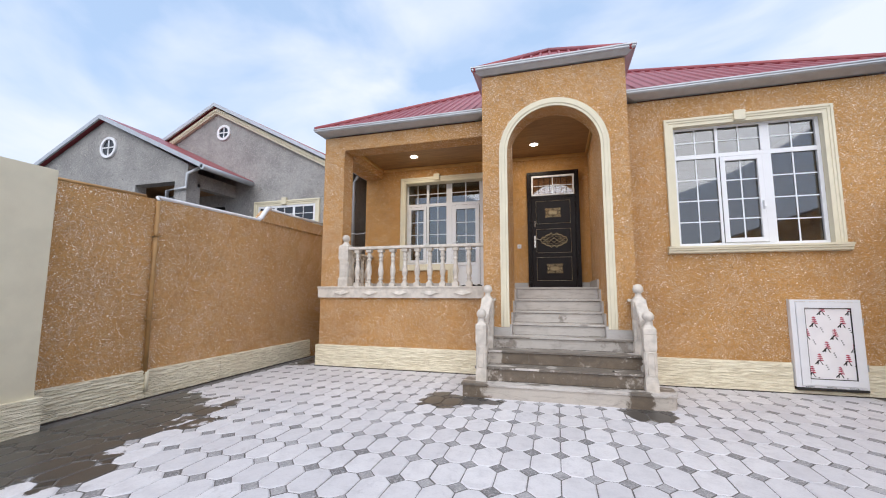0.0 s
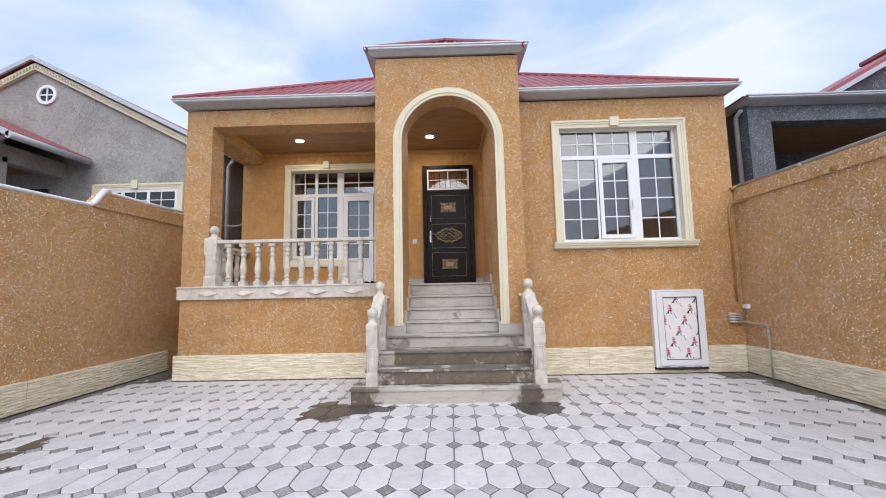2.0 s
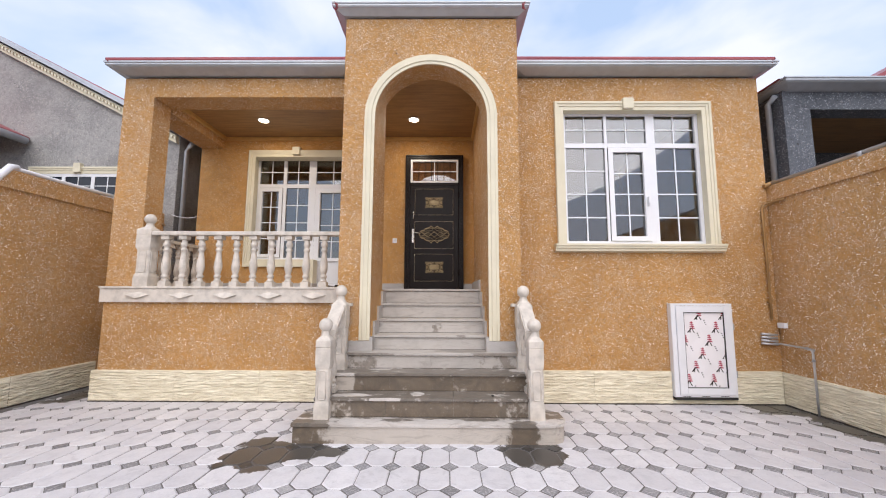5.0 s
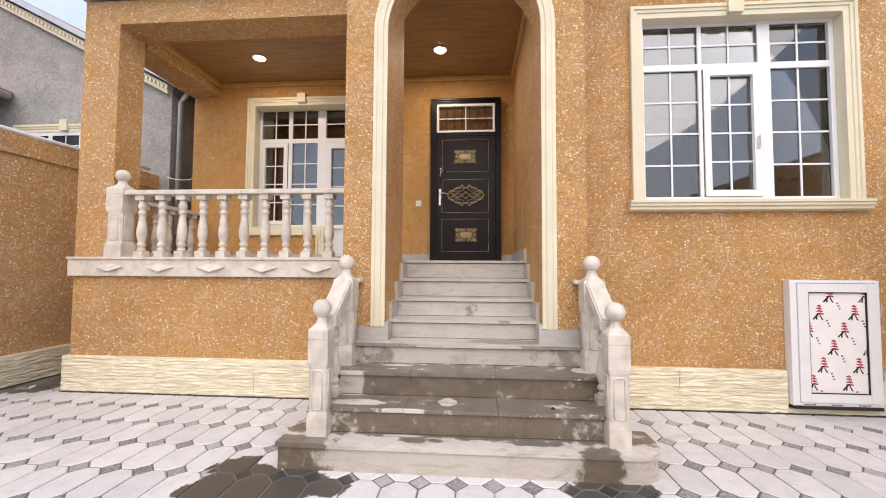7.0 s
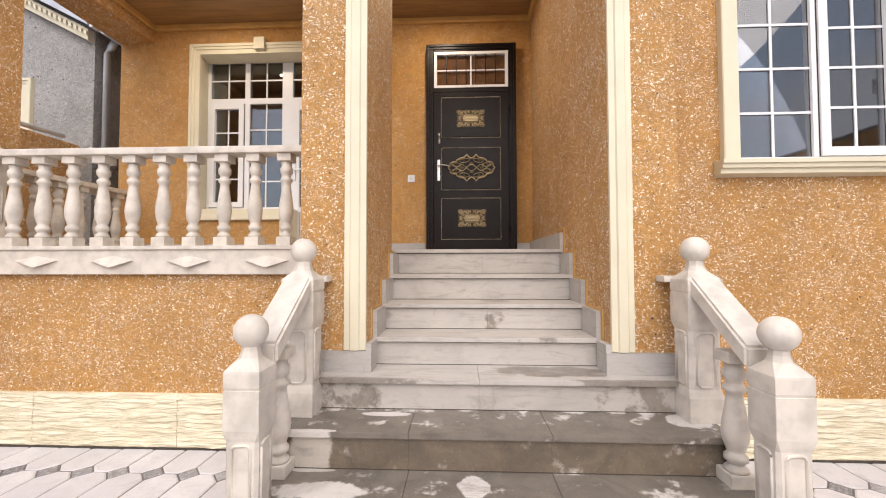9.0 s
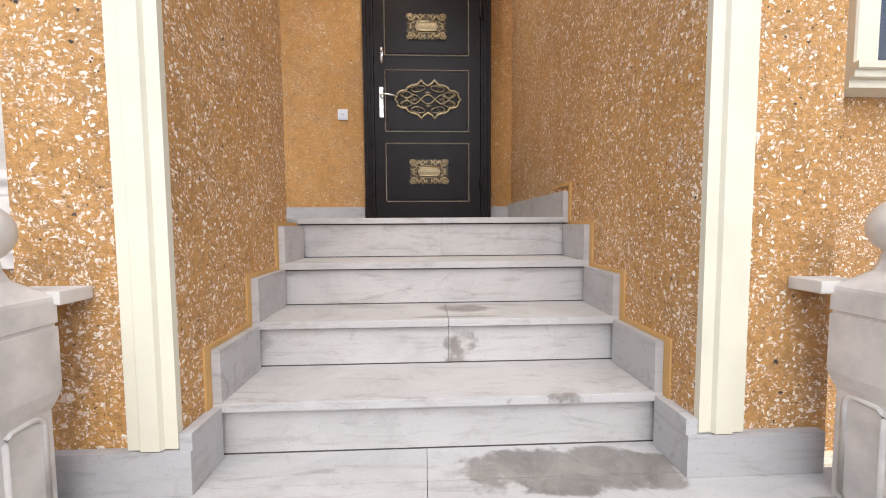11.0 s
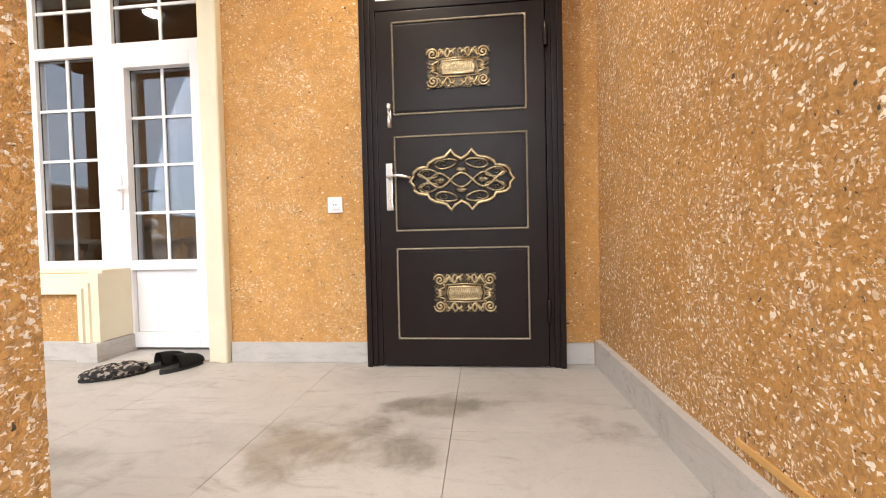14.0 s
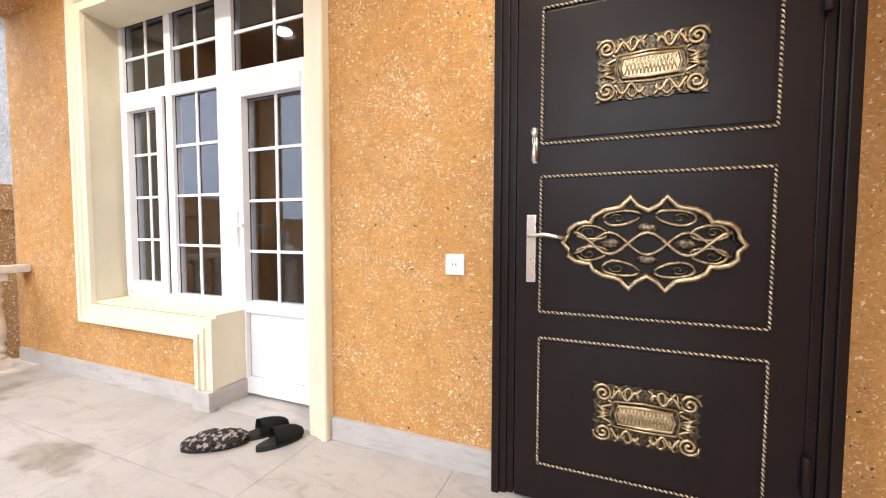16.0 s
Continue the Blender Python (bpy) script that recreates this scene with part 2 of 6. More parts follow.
def step_stone(name, spots, wetc=(0.235, 0.20, 0.165), wobble=1.9, nscale=4.5, edge=0.07, base=(0.54, 0.508, 0.470), dry=()):
    m, nt, b = mat_new(name)
    v = where(nt)
    stain = ramp(nt, noise_n(nt, v, 2.6, 6, 0.65, 0.6), 0.42, 0.72)
    fine = noise_n(nt, v, 45, 4)
    col = mixc(nt, math_n(nt, "MULTIPLY", stain, 0.6), base, tuple(c * 0.68 for c in base))
    col = mixc(nt, math_n(nt, "MULTIPLY", fine, 0.3), col, (0.48, 0.45, 0.43))
    veins = ramp(nt, noise_n(nt, v, 6, 5, 0.7, 1.5), 0.58, 0.66)
    col = mixc(nt, math_n(nt, "MULTIPLY", veins, 0.28), col, (0.34, 0.29, 0.25))
    streak = ramp(nt, noise_n(nt, where(nt, (2.2, 2.2, 16)), 1.6, 6, 0.7, 0.8), 0.50, 0.74)
    col = mixc(nt, math_n(nt, "MULTIPLY", streak, 0.55), col, (0.30, 0.265, 0.235))
    grit = ramp(nt, noise_n(nt, v, 120, 2), 0.62, 0.72)
    col = mixc(nt, math_n(nt, "MULTIPLY", grit, 0.35), col, (0.22, 0.20, 0.18))
    col = mixc(nt, math_n(nt, "MULTIPLY", rand_n(nt), 0.22), col, tuple(c * 0.6 for c in base))
    smear = ramp(nt, noise_n(nt, where(nt, (1.2, 5.0, 5.0)), 2.2, 7, 0.72, 1.2), 0.52, 0.72)
    col = mixc(nt, math_n(nt, "MULTIPLY", smear, 0.68), col, (0.27, 0.24, 0.215))
    if spots:
        wet = wet_mask(nt, spots, nscale, wobble, 0.0, edge, dry)
        soak = ramp(nt, noise_n(nt, v, 5.5, 7, 0.72, 0.8), 0.34, 0.66)
        wetc = mixc(nt, soak, tuple(c * 1.35 for c in wetc), tuple(c * 0.72 for c in wetc))
        wetc = mixc(nt, math_n(nt, "MULTIPLY", ramp(nt, noise_n(nt, v, 150, 2), 0.66, 0.74), 0.5), wetc, (0.5, 0.48, 0.44))
        col = mixc(nt, math_n(nt, "MULTIPLY", wet, 0.88), col, wetc)
        nt.links.new(math_n(nt, "SUBTRACT", 0.6, math_n(nt, "MULTIPLY", wet, 0.25)), b.inputs["Roughness"])
    nt.links.new(col, b.inputs["Base Color"])
    bump(nt, b, math_n(nt, "ADD", fine, stain), 0.15, 0.002)
    return m


STUCCO = stucco("stucco_ochre", (0.62, 0.322, 0.096), (0.51, 0.262, 0.078), (0.96, 0.85, 0.72), (0.05, 0.04, 0.03), 1.3, 60, 0.5, 0.0, 0.42, 30.0)
# Lighter copy of STUCCO, making up in colour for weak light on the yard walls.
STUCCO_YARD_LIT = stucco("stucco_ochre_yard_lit", (0.67, 0.365, 0.125), (0.56, 0.30, 0.10), (0.98, 0.86, 0.72), (0.05, 0.04, 0.03), 1.4, 60, 0.40, -0.08, 0.55, 24.0)
# Brighter, less grimy copy of STUCCO: exposure put into the porch wall's colour.
STUCCO_IN_LIT = stucco("stucco_ochre_porch_lit", (0.64, 0.335, 0.10), (0.54, 0.275, 0.08), (0.98, 0.84, 0.66), (0.05, 0.04, 0.03), 0.8, 64, 0.30, 0.25, 0.10)
STUCCO_GREY = stucco("stucco_grey", (0.44, 0.43, 0.42), (0.30, 0.295, 0.29), (0.60, 0.59, 0.57), (0.06, 0.06, 0.06), 0.5, 30)
STUCCO_BLUE = stucco("stucco_slate", (0.15, 0.165, 0.19), (0.10, 0.11, 0.13), (0.42, 0.45, 0.5), (0.03, 0.03, 0.03), 0.6, 26)
PAINT = simple("painted_ochre", (0.62, 0.36, 0.12), 0.6, vary=0.08)
CREAM = simple("cream_plaster", (0.73, 0.675, 0.515), 0.55, vary=0.05, scale=3, bumpy=0.1)


def boards():
    m, nt, b = mat_new("stained_ceiling_boards")
    v = where(nt)
    g = noise_n(nt, where(nt, (1.2, 14, 1)), 1.5, 5, 0.65)
    col = mixc(nt, ramp(nt, g, 0.35, 0.7), (0.36, 0.20, 0.08), (0.24, 0.125, 0.05))
    col = mixc(nt, math_n(nt, "MULTIPLY", ramp(nt, noise_n(nt, v, 3, 5, 0.6), 0.45, 0.75), 0.5), col, (0.20, 0.11, 0.05))
    sep = nt.nodes.new("ShaderNodeSeparateXYZ")
    nt.links.new(v, sep.inputs[0])
    line = math_n(nt, "LESS_THAN", math_n(nt, "FRACT", math_n(nt, "DIVIDE", sep.outputs[1], 0.2)), 0.03)
    col = mixc(nt, math_n(nt, "MULTIPLY", line, 0.5), col, (0.12, 0.06, 0.025))
    nt.links.new(col, b.inputs["Base Color"])
    b.inputs["Roughness"].default_value = 0.45
    bump(nt, b, math_n(nt, "SUBTRACT", g, line), 0.2, 0.003)
    return m


CEIL = boards()
STONE = simple("limestone", (0.70, 0.645, 0.575), 0.55, vary=0.14, scale=9, grain=80, bumpy=0.2)
PLINTH = step_stone("skirting_stone", [], base=(0.50, 0.48, 0.46))
DRY_SPOTS = [(-0.14, 6.06, 0.07, 0.085), (-0.85, 6.0, 0.2, 0.07), (-0.62, 6.40, 0.15, 0.03), (-0.95, 6.172, 0.12, 0.02), (-0.45, 5.866, 0.15, 0.018), (1.0, 6.37, 0.1, 0.09)]
STEP_DRY = step_stone("step_stone_dry", [(0.36, 6.63, 0.36, 0.12), (-0.85, 6.458, 0.45, 0.019), (0.8, 6.458, 0.4, 0.019), (0.08, 7.24, 0.12, 0.075), (0.02, 7.082, 0.24, 0.018), (-0.78, 7.75, 0.10, 0.1)], (0.20, 0.175, 0.15), 2.6, 9.0, 0.35)
STEP_WET = step_stone("step_stone_damp", [(0.0, 6.18, 1.9, 0.37), (0.0, 5.90, 1.3, 0.10), (-1.28, 5.74, 0.36, 0.12), (0.93, 5.70, 0.16, 0.11)], (0.105, 0.076, 0.048), 3.4, 9.0, 0.6, (0.58, 0.53, 0.47), DRY_SPOTS)
PORCH = step_stone("porch_stone", [(-4.1, 8.45, 0.7, 0.55), (-3.2, 7.9, 0.55, 0.32), (-2.6, 8.45, 0.3, 0.12), (-1.9, 7.95, 0.8, 0.2), (-0.45, 8.15, 0.4, 0.22), (-0.1, 8.5, 0.3, 0.12), (0.45, 8.3, 0.2, 0.15), (-0.55, 7.75, 0.4, 0.1)], (0.215, 0.195, 0.17), 4.6, 5.0, 1.1, (0.43, 0.405, 0.38))
STEP_TREAD = step_stone("step_tread_damp", [(0.0, 6.2, 1.9, 0.36), (0.0, 5.93, 1.9, 0.11), (-1.28, 5.74, 0.36, 0.10), (0.93, 5.70, 0.16, 0.11), (0.5, 5.82, 0.25, 0.05), (-0.3, 5.80, 0.2, 0.05)], (0.112, 0.092, 0.070), 4.2, 9.0, 0.5, (0.66, 0.62, 0.58), DRY_SPOTS)
PAVE_LIGHT = paver("paver_pale", (0.72, 0.71, 0.73), (0.44, 0.43, 0.46), (0.072, 0.065, 0.058))
PAVE_DARK = paver("paver_charcoal", (0.40, 0.395, 0.41), (0.115, 0.113, 0.12), (0.04, 0.038, 0.036))
# Near-black for the steps' drawn shadow lines and the gap under the cladding.
DARK_LINE = simple("dark_line", (0.075, 0.062, 0.05), 0.95, vary=0.15)
JOINT = simple("joint_mortar", (0.17, 0.16, 0.155), 0.9, vary=0.15)
ROOF = simple("red_roof_sheet", (0.35, 0.075, 0.085), 0.42, metal=0.1, vary=0.08, bumpy=0.03)
GUTTER = simple("eaves_metal", (0.50, 0.53, 0.57), 0.4, metal=0.3, vary=0.06, bumpy=0.02)
PVC = simple("white_pvc", (0.80, 0.81, 0.84), 0.35, vary=0.02, bumpy=0.02)
PIPE_GREY = simple("galvanised_pipe", (0.55, 0.55, 0.56), 0.4, metal=0.5, vary=0.08, bumpy=0.05)
PIPE_OCHRE = simple("painted_pipe", (0.42, 0.24, 0.09), 0.5, vary=0.12, bumpy=0.05)
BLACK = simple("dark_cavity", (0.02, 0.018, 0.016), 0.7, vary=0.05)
DOOR_M = simple("dark_brown_door", (0.0125, 0.0076, 0.0070), 0.36, vary=0.12, scale=8, grain=140, bumpy=0.35, dist=0.001)
DOOR_M.node_tree.nodes["Principled BSDF"].inputs["Specular IOR Level"].default_value = 0.22
GOLD = simple("antique_gold", (0.72, 0.56, 0.29), 0.33, metal=0.85, vary=0.3, scale=40, grain=160, bumpy=0.3, dark=(0.09, 0.06, 0.03))


def cord():
    """Gilt cord crossed by near-black bands at a 16 mm pitch."""
    m, nt, b = mat_new("gilt_cord")
    g = nt.nodes.new("ShaderNodeNewGeometry")
    sep = nt.nodes.new("ShaderNodeSeparateXYZ")
    nt.links.new(g.outputs["Position"], sep.inputs[0])
    w = math_n(nt, "SINE", math_n(nt, "MULTIPLY", math_n(nt, "ADD", sep.outputs[0], sep.outputs[2]), 6.2832 / 0.016))
    f = ramp(nt, math_n(nt, "ADD", w, math_n(nt, "MULTIPLY", noise_n(nt, g.outputs["Position"], 60, 3), 0.8)), -0.1, 0.7)
    nt.links.new(mixc(nt, f, (0.025, 0.018, 0.015), (0.66, 0.58, 0.42)), b.inputs["Base Color"])
    b.inputs["Metallic"].default_value, b.inputs["Roughness"].default_value = 0.7, 0.32
    return m


GOLD_LIGHT = cord()


def gilt_by_depth():
    """Gilt, nearly black close to the door face and brighter the further it stands out."""
    m, nt, b = mat_new("gilt_relief_by_depth")
    g = nt.nodes.new("ShaderNodeNewGeometry")
    sep = nt.nodes.new("ShaderNodeSeparateXYZ")
    nt.links.new(g.outputs["Position"], sep.inputs[0])
    n = noise_n(nt, g.outputs["Position"], 90, 4)
    d = math_n(nt, "ADD", math_n(nt, "SUBTRACT", 9.0, sep.outputs[1]), math_n(nt, "MULTIPLY", math_n(nt, "SUBTRACT", n, 0.5), 0.016))
    f = ramp(nt, d, 0.0095, 0.028)
    nt.links.new(mixc(nt, f, (0.020, 0.014, 0.010), (0.60, 0.475, 0.28)), b.inputs["Base Color"])
    b.inputs["Metallic"].default_value, b.inputs["Roughness"].default_value = 0.75, 0.34
    bump(nt, b, noise_n(nt, g.outputs["Position"], 160, 3), 0.3, 0.001)
    return m


RELIEF = gilt_by_depth()
STEEL = simple("brushed_steel", (0.72, 0.68, 0.62), 0.28, metal=0.9, vary=0.08, bumpy=0.03)
RUBBER = simple("black_fabric", (0.016, 0.015, 0.015), 0.75, vary=0.2)
ROOM = simple("room_plaster", (0.34, 0.25, 0.17), 0.8, vary=0.08)
FILM_RED = simple("red_print", (0.42, 0.03, 0.07), 0.5, vary=0.05, bumpy=0)
FILM_WHITE = simple("white_film", (0.88, 0.86, 0.88), 0.4, vary=0.03, bumpy=0.05)


def furry():
    m, nt, b = mat_new("spotted_fur")
    v = where(nt)
    n = ramp(nt, noise_n(nt, v, 38, 3), 0.50, 0.60)
    nt.links.new(mixc(nt, n, (0.018, 0.016, 0.016), (0.30, 0.26, 0.23)), b.inputs["Base Color"])
    b.inputs["Roughness"].default_value = 0.9
    bump(nt, b, noise_n(nt, v, 180, 3), 0.8, 0.004)
    return m


FUR = furry()


def cladding():
    m, nt, b = mat_new("cream_wave_stone")
    v = where(nt, (1, 1, 1))
    w = noise_n(nt, where(nt, (5.5, 5.5, 42)), 1.0, 3, 0.5, 0.4)
    r = rand_n(nt)
    col = mixc(nt, ramp(nt, w, 0.3, 0.7), (0.66, 0.59, 0.43), (0.88, 0.82, 0.64))
    col = mixc(nt, math_n(nt, "MULTIPLY", r, 0.12), col, (0.6, 0.54, 0.4))
    col = mixc(nt, math_n(nt, "MULTIPLY", ramp(nt, noise_n(nt, v, 3, 4), 0.5, 0.8), 0.2), col, (0.55, 0.48, 0.36))
    nt.links.new(col, b.inputs["Base Color"])
    b.inputs["Roughness"].default_value = 0.62
    bump(nt, b, w, 1.0, 0.03)
    return m


CLAD = cladding()


def glassy(name, tint, gloss):
    m = bpy.data.materials.new(name)
    m.use_nodes = True
    nt = m.node_tree
    nt.nodes.clear()
    out = nt.nodes.new("ShaderNodeOutputMaterial")
    mix = nt.nodes.new("ShaderNodeMixShader")
    tr = nt.nodes.new("ShaderNodeBsdfTransparent")
    tr.inputs[0].default_value = (*tint, 1)
    gl = nt.nodes.new("ShaderNodeBsdfGlossy")
    gl.inputs["Roughness"].default_value = 0.01
    gl.inputs[0].default_value = (0.92, 0.92, 0.94, 1)
    fr = nt.nodes.new("ShaderNodeFresnel")
    fr.inputs[0].default_value = 1.5
    f = math_n(nt, "ADD", math_n(nt, "MULTIPLY", fr.outputs[0], 1.0), gloss)
    nt.links.new(f, mix.inputs[0])
    nt.links.new(tr.outputs[0], mix.inputs[1])
    nt.links.new(gl.outputs[0], mix.inputs[2])
    nt.links.new(mix.outputs[0], out.inputs[0])
    return m


GLASS = glassy("window_glass", (0.7, 0.72, 0.73), 0.085)
RUST_PANEL = simple("rust_panel", (0.42, 0.17, 0.06), 0.8, vary=0.2, scale=12, grain=120, bumpy=0.3)
GLASS_DARK = simple("dark_window_glass", (0.03, 0.035, 0.045), 0.10, vary=0.05, bumpy=0)


def lamp_mat():
    m, nt, b = mat_new("lamp_diffuser")
    b.inputs["Emission Color"].default_value = (1.0, 0.90, 0.72, 1)
    b.inputs["Emission Strength"].default_value = 7.0
    return m


LAMP = lamp_mat()

# ---- building blocks ----
ORG = {}


def box(bm, x0, x1, y0, y1, z0, z1, bev=0.0):
    r = bmesh.ops.create_cube(bm, size=1.0)
    bmesh.ops.scale(bm, vec=(x1 - x0, y1 - y0, z1 - z0), verts=r["verts"])
    bmesh.ops.translate(bm, vec=((x0 + x1) / 2, (y0 + y1) / 2, (z0 + z1) / 2), verts=r["verts"])
    if bev:
        es = list({e for v in r["verts"] for e in v.link_edges})
        bmesh.ops.bevel(bm, geom=es, offset=bev, segments=2, affect="EDGES", profile=0.7)
    return bm


def boxes(*lots, bev=0.0):
    bm = bmesh.new()
    for b in lots:
        box(bm, *b, bev=bev)
    return bm


def prism(bm, pts, axis, a, b):
    """A closed outline swept along an axis from a to b. pts give the two other coordinates in x, y, z order."""
    def at(p, s):
        q = list(p)
        q.insert("xyz".index(axis), s)
        return q
    va = [bm.verts.new(at(p, a)) for p in pts]
    vb = [bm.verts.new(at(p, b)) for p in pts]
    fs = [bm.faces.new(va), bm.faces.new(vb[::-1])]
    n = len(pts)
    for i in range(n):
        fs.append(bm.faces.new((va[i], vb[i], vb[(i + 1) % n], va[(i + 1) % n])))
    bmesh.ops.recalc_face_normals(bm, faces=fs)
    return bm


def lathe(bm, prof, cx=0, cy=0, segs=16):
    rings = []
    for r, z in prof:
        rings.append([bm.verts.new((cx + r * math.cos(2 * math.pi * i / segs), cy + r * math.sin(2 * math.pi * i / segs), z)) for i in range(segs)])
    for a, b in zip(rings, rings[1:]):
        for i in range(segs):
            f = bm.faces.new((a[i], a[(i + 1) % segs], b[(i + 1) % segs], b[i]))
            f.smooth = True
    bm.faces.new(rings[0][::-1])
    bm.faces.new(rings[-1])
    return bm


def tube(bm, pts, r, segs=8, closed=False):
    pts = [Vector(p) for p in pts]
    n = len(pts)
    rings = []
    for i, p in enumerate(pts):
        a = pts[(i - 1) % n] if closed or i else p
        b = pts[(i + 1) % n] if closed or i < n - 1 else p
        d = (b - a).normalized()
        up = Vector((0, 0, 1)) if abs(d.z) < 0.9 else Vector((0, 1, 0))
        s = d.cross(up).normalized()
        u = s.cross(d)
        rings.append([bm.verts.new(p + (s * math.cos(t) + u * math.sin(t)) * r) for t in (2 * math.pi * k / segs for k in range(segs))])
    for i in range(n if closed else n - 1):
        a, b = rings[i], rings[(i + 1) % n]
        for k in range(segs):
            f = bm.faces.new((a[k], a[(k + 1) % segs], b[(k + 1) % segs], b[k]))
            f.smooth = True
    if not closed:
        bm.faces.new(rings[0][::-1])
        bm.faces.new(rings[-1])
    bmesh.ops.recalc_face_normals(bm, faces=bm.faces[:])
    return bm


def to_mesh(name, bm, mat):
    me = bpy.data.meshes.new(name)
    bm.to_mesh(me)
    bm.free()
    me.materials.append(mat)
    return me


def part(name, bm, mat, parent=None, label=""):
    """One mesh under a thing or a part; the shape comes in world metres."""
    o = ORG.get(parent, Vector((0, 0, 0)))
    if o.length:
        bmesh.ops.translate(bm, vec=-o, verts=bm.verts[:])
    ob = new(name, to_mesh(name, bm, mat))
    if parent is not None:
        ob.parent = parent
    ORG[ob] = o
    return tagged(ob, label)


def thing(name, at, label, category, group="", kind=""):
    ob = new(name)
    ob.location = at
    ob.empty_display_size = 0.1
    ORG[ob] = Vector(at)
    return tagged(ob, label, category, group, kind)


def solid(name, bm, mat, label="", category="", kind="structure", at=(0, 0, 0)):
    o = Vector(at)
    if o.length:
        bmesh.ops.translate(bm, vec=-o, verts=bm.verts[:])
    ob = new(name, to_mesh(name, bm, mat))
    ob.location = o
    ORG[ob] = o
    return tagged(ob, label, category, "", kind)


def panel_wall(us, vs, holes, axis, a, b):
    """A wall a..b thick along axis, over the outer rectangle us x vs, with rectangular holes (u0, u1, v0, v1)."""
    bm = bmesh.new()
    gu = sorted({*us, *(h[0] for h in holes), *(h[1] for h in holes)})
    gv = sorted({*vs, *(h[2] for h in holes), *(h[3] for h in holes)})

    def full(i, j):
        if not (0 <= i < len(gu) - 1 and 0 <= j < len(gv) - 1):
            return False
        u, v = (gu[i] + gu[i + 1]) / 2, (gv[j] + gv[j + 1]) / 2
        return not any(h[0] < u < h[1] and h[2] < v < h[3] for h in holes)

    def P(u, v, s):
        return (s, u, v) if axis == "x" else (u, s, v)
    cache = {}

    def V(i, j, s):
        if (i, j, s) not in cache:
            cache[i, j, s] = bm.verts.new(P(gu[i], gv[j], s))
        return cache[i, j, s]
    for i in range(len(gu) - 1):
        for j in range(len(gv) - 1):
            if not full(i, j):
                continue
            for s in (a, b):
                bm.faces.new((V(i, j, s), V(i + 1, j, s), V(i + 1, j + 1, s), V(i, j + 1, s)))
            for (di, dj, p, q) in ((-1, 0, (i, j), (i, j + 1)), (1, 0, (i + 1, j), (i + 1, j + 1)), (0, -1, (i, j), (i + 1, j)), (0, 1, (i, j + 1), (i + 1, j + 1))):
                if not full(i + di, j + dj):
                    bm.faces.new((V(*p, a), V(*p, b), V(*q, b), V(*q, a)))
    bmesh.ops.recalc_face_normals(bm, faces=bm.faces[:])
    return bm


STEP_Z = [0.1925, 0.385, 0.577, 0.756, 0.935, 1.118, 1.316, 1.526]
FLOOR, LAND, RISE = STEP_Z[7], STEP_Z[3], STEP_Z[0]

# ---- large structure ----
solid("ground", boxes((-150, 150, -150, 150, -0.3, -0.045)), JOINT, "bare grey earth under and beyond the yard", "ground")
pavement = solid("pavement", boxes((-5.42, 4.82, -4.0, 9.5, -0.045, -0.006)), JOINT, "yard paved with pale stretched octagons and dark diamonds", "paving")

# house walls
HX0, HX1, YF, YB = -4.6, 4.72, 7.2, 9.09
solid("wall_front_east", panel_wall((1.10, HX1), (0, 4.62), [(1.87, 3.88, 2.14, 4.135)], "y", YF, YF + 0.3), STUCCO, "ochre stucco front wall flecked with pale shell chips", "wall")
solid("wall_porch_base", boxes((HX0, -1.18, YF, YF + 0.3, 0, 1.33)), STUCCO, "low ochre stucco wall under the porch", "wall")
solid("wall_porch_pillar", boxes((HX0, -4.15, YF, YF + 0.36, 1.545, 4.33)), STUCCO, "square ochre stucco pillar at the porch corner", "pillar")
solid("beam_front", boxes((HX0, -1.18, YF, YF + 0.4, 4.33, 4.62)), STUCCO, "ochre stucco beam over the porch opening", "beam")
solid("beam_side", boxes((HX0, -4.15, YF + 0.4, YB, 4.26, 4.62)), STUCCO, "ochre stucco beam over the side opening of the porch", "beam")
solid("wall_side_base", boxes((HX0, HX0 + 0.3, YF + 0.3, YB, 0, 1.33)), STUCCO, "low ochre stucco wall at the side of the porch", "wall")
BW = [(-3.6, -1.61, 2.08, 4.17), (-2.42, -1.61, FLOOR, 2.5), (-0.604, 0.49, FLOOR, 4.10)]
solid("wall_back", panel_wall((HX0, 0.73), (0, 4.62), BW, "y", YB, YB + 0.3), STUCCO_IN_LIT, "ochre stucco wall with the entrance and porch window", "wall")
solid("wall_side_west", boxes((HX0, HX0 + 0.3, YB + 0.3, 15.0, 0, 4.62)), STUCCO, "ochre stucco side wall of the house", "wall")
solid("wall_side_east", boxes((HX1 - 0.3, HX1, YF + 0.3, 15.0, 0, 4.62)), STUCCO, "ochre stucco side wall of the house", "wall")
solid("wall_rear", boxes((HX0, HX1, 15.0, 15.3, 0, 4.62)), STUCCO, "ochre stucco rear wall of the house", "wall")

# entrance tower with arch
AX, AR, AZ = -0.036, 0.73, 3.74
PX0, PX1, PY = -1.18, 1.10, 6.6
arch = [(AX + AR * math.cos(t), AZ + AR * math.sin(t)) for t in (math.pi * k / 28 for k in range(29))]
bm = bmesh.new()
prism(bm, [(PX0, 0), (PX0, 5.12), (PX1, 5.12), (PX1, 0), (AX + AR, 0), *arch, (AX - AR, 0)], "y", PY, PY + 0.38)
solid("wall_entrance", bm, STUCCO, "tall ochre stucco entrance bay with a round arch", "wall")
solid("wall_entrance_west", boxes((PX0, AX - AR, PY + 0.38, 7.48, 0, 5.12)), STUCCO, "ochre stucco cheek wall beside the steps", "wall")
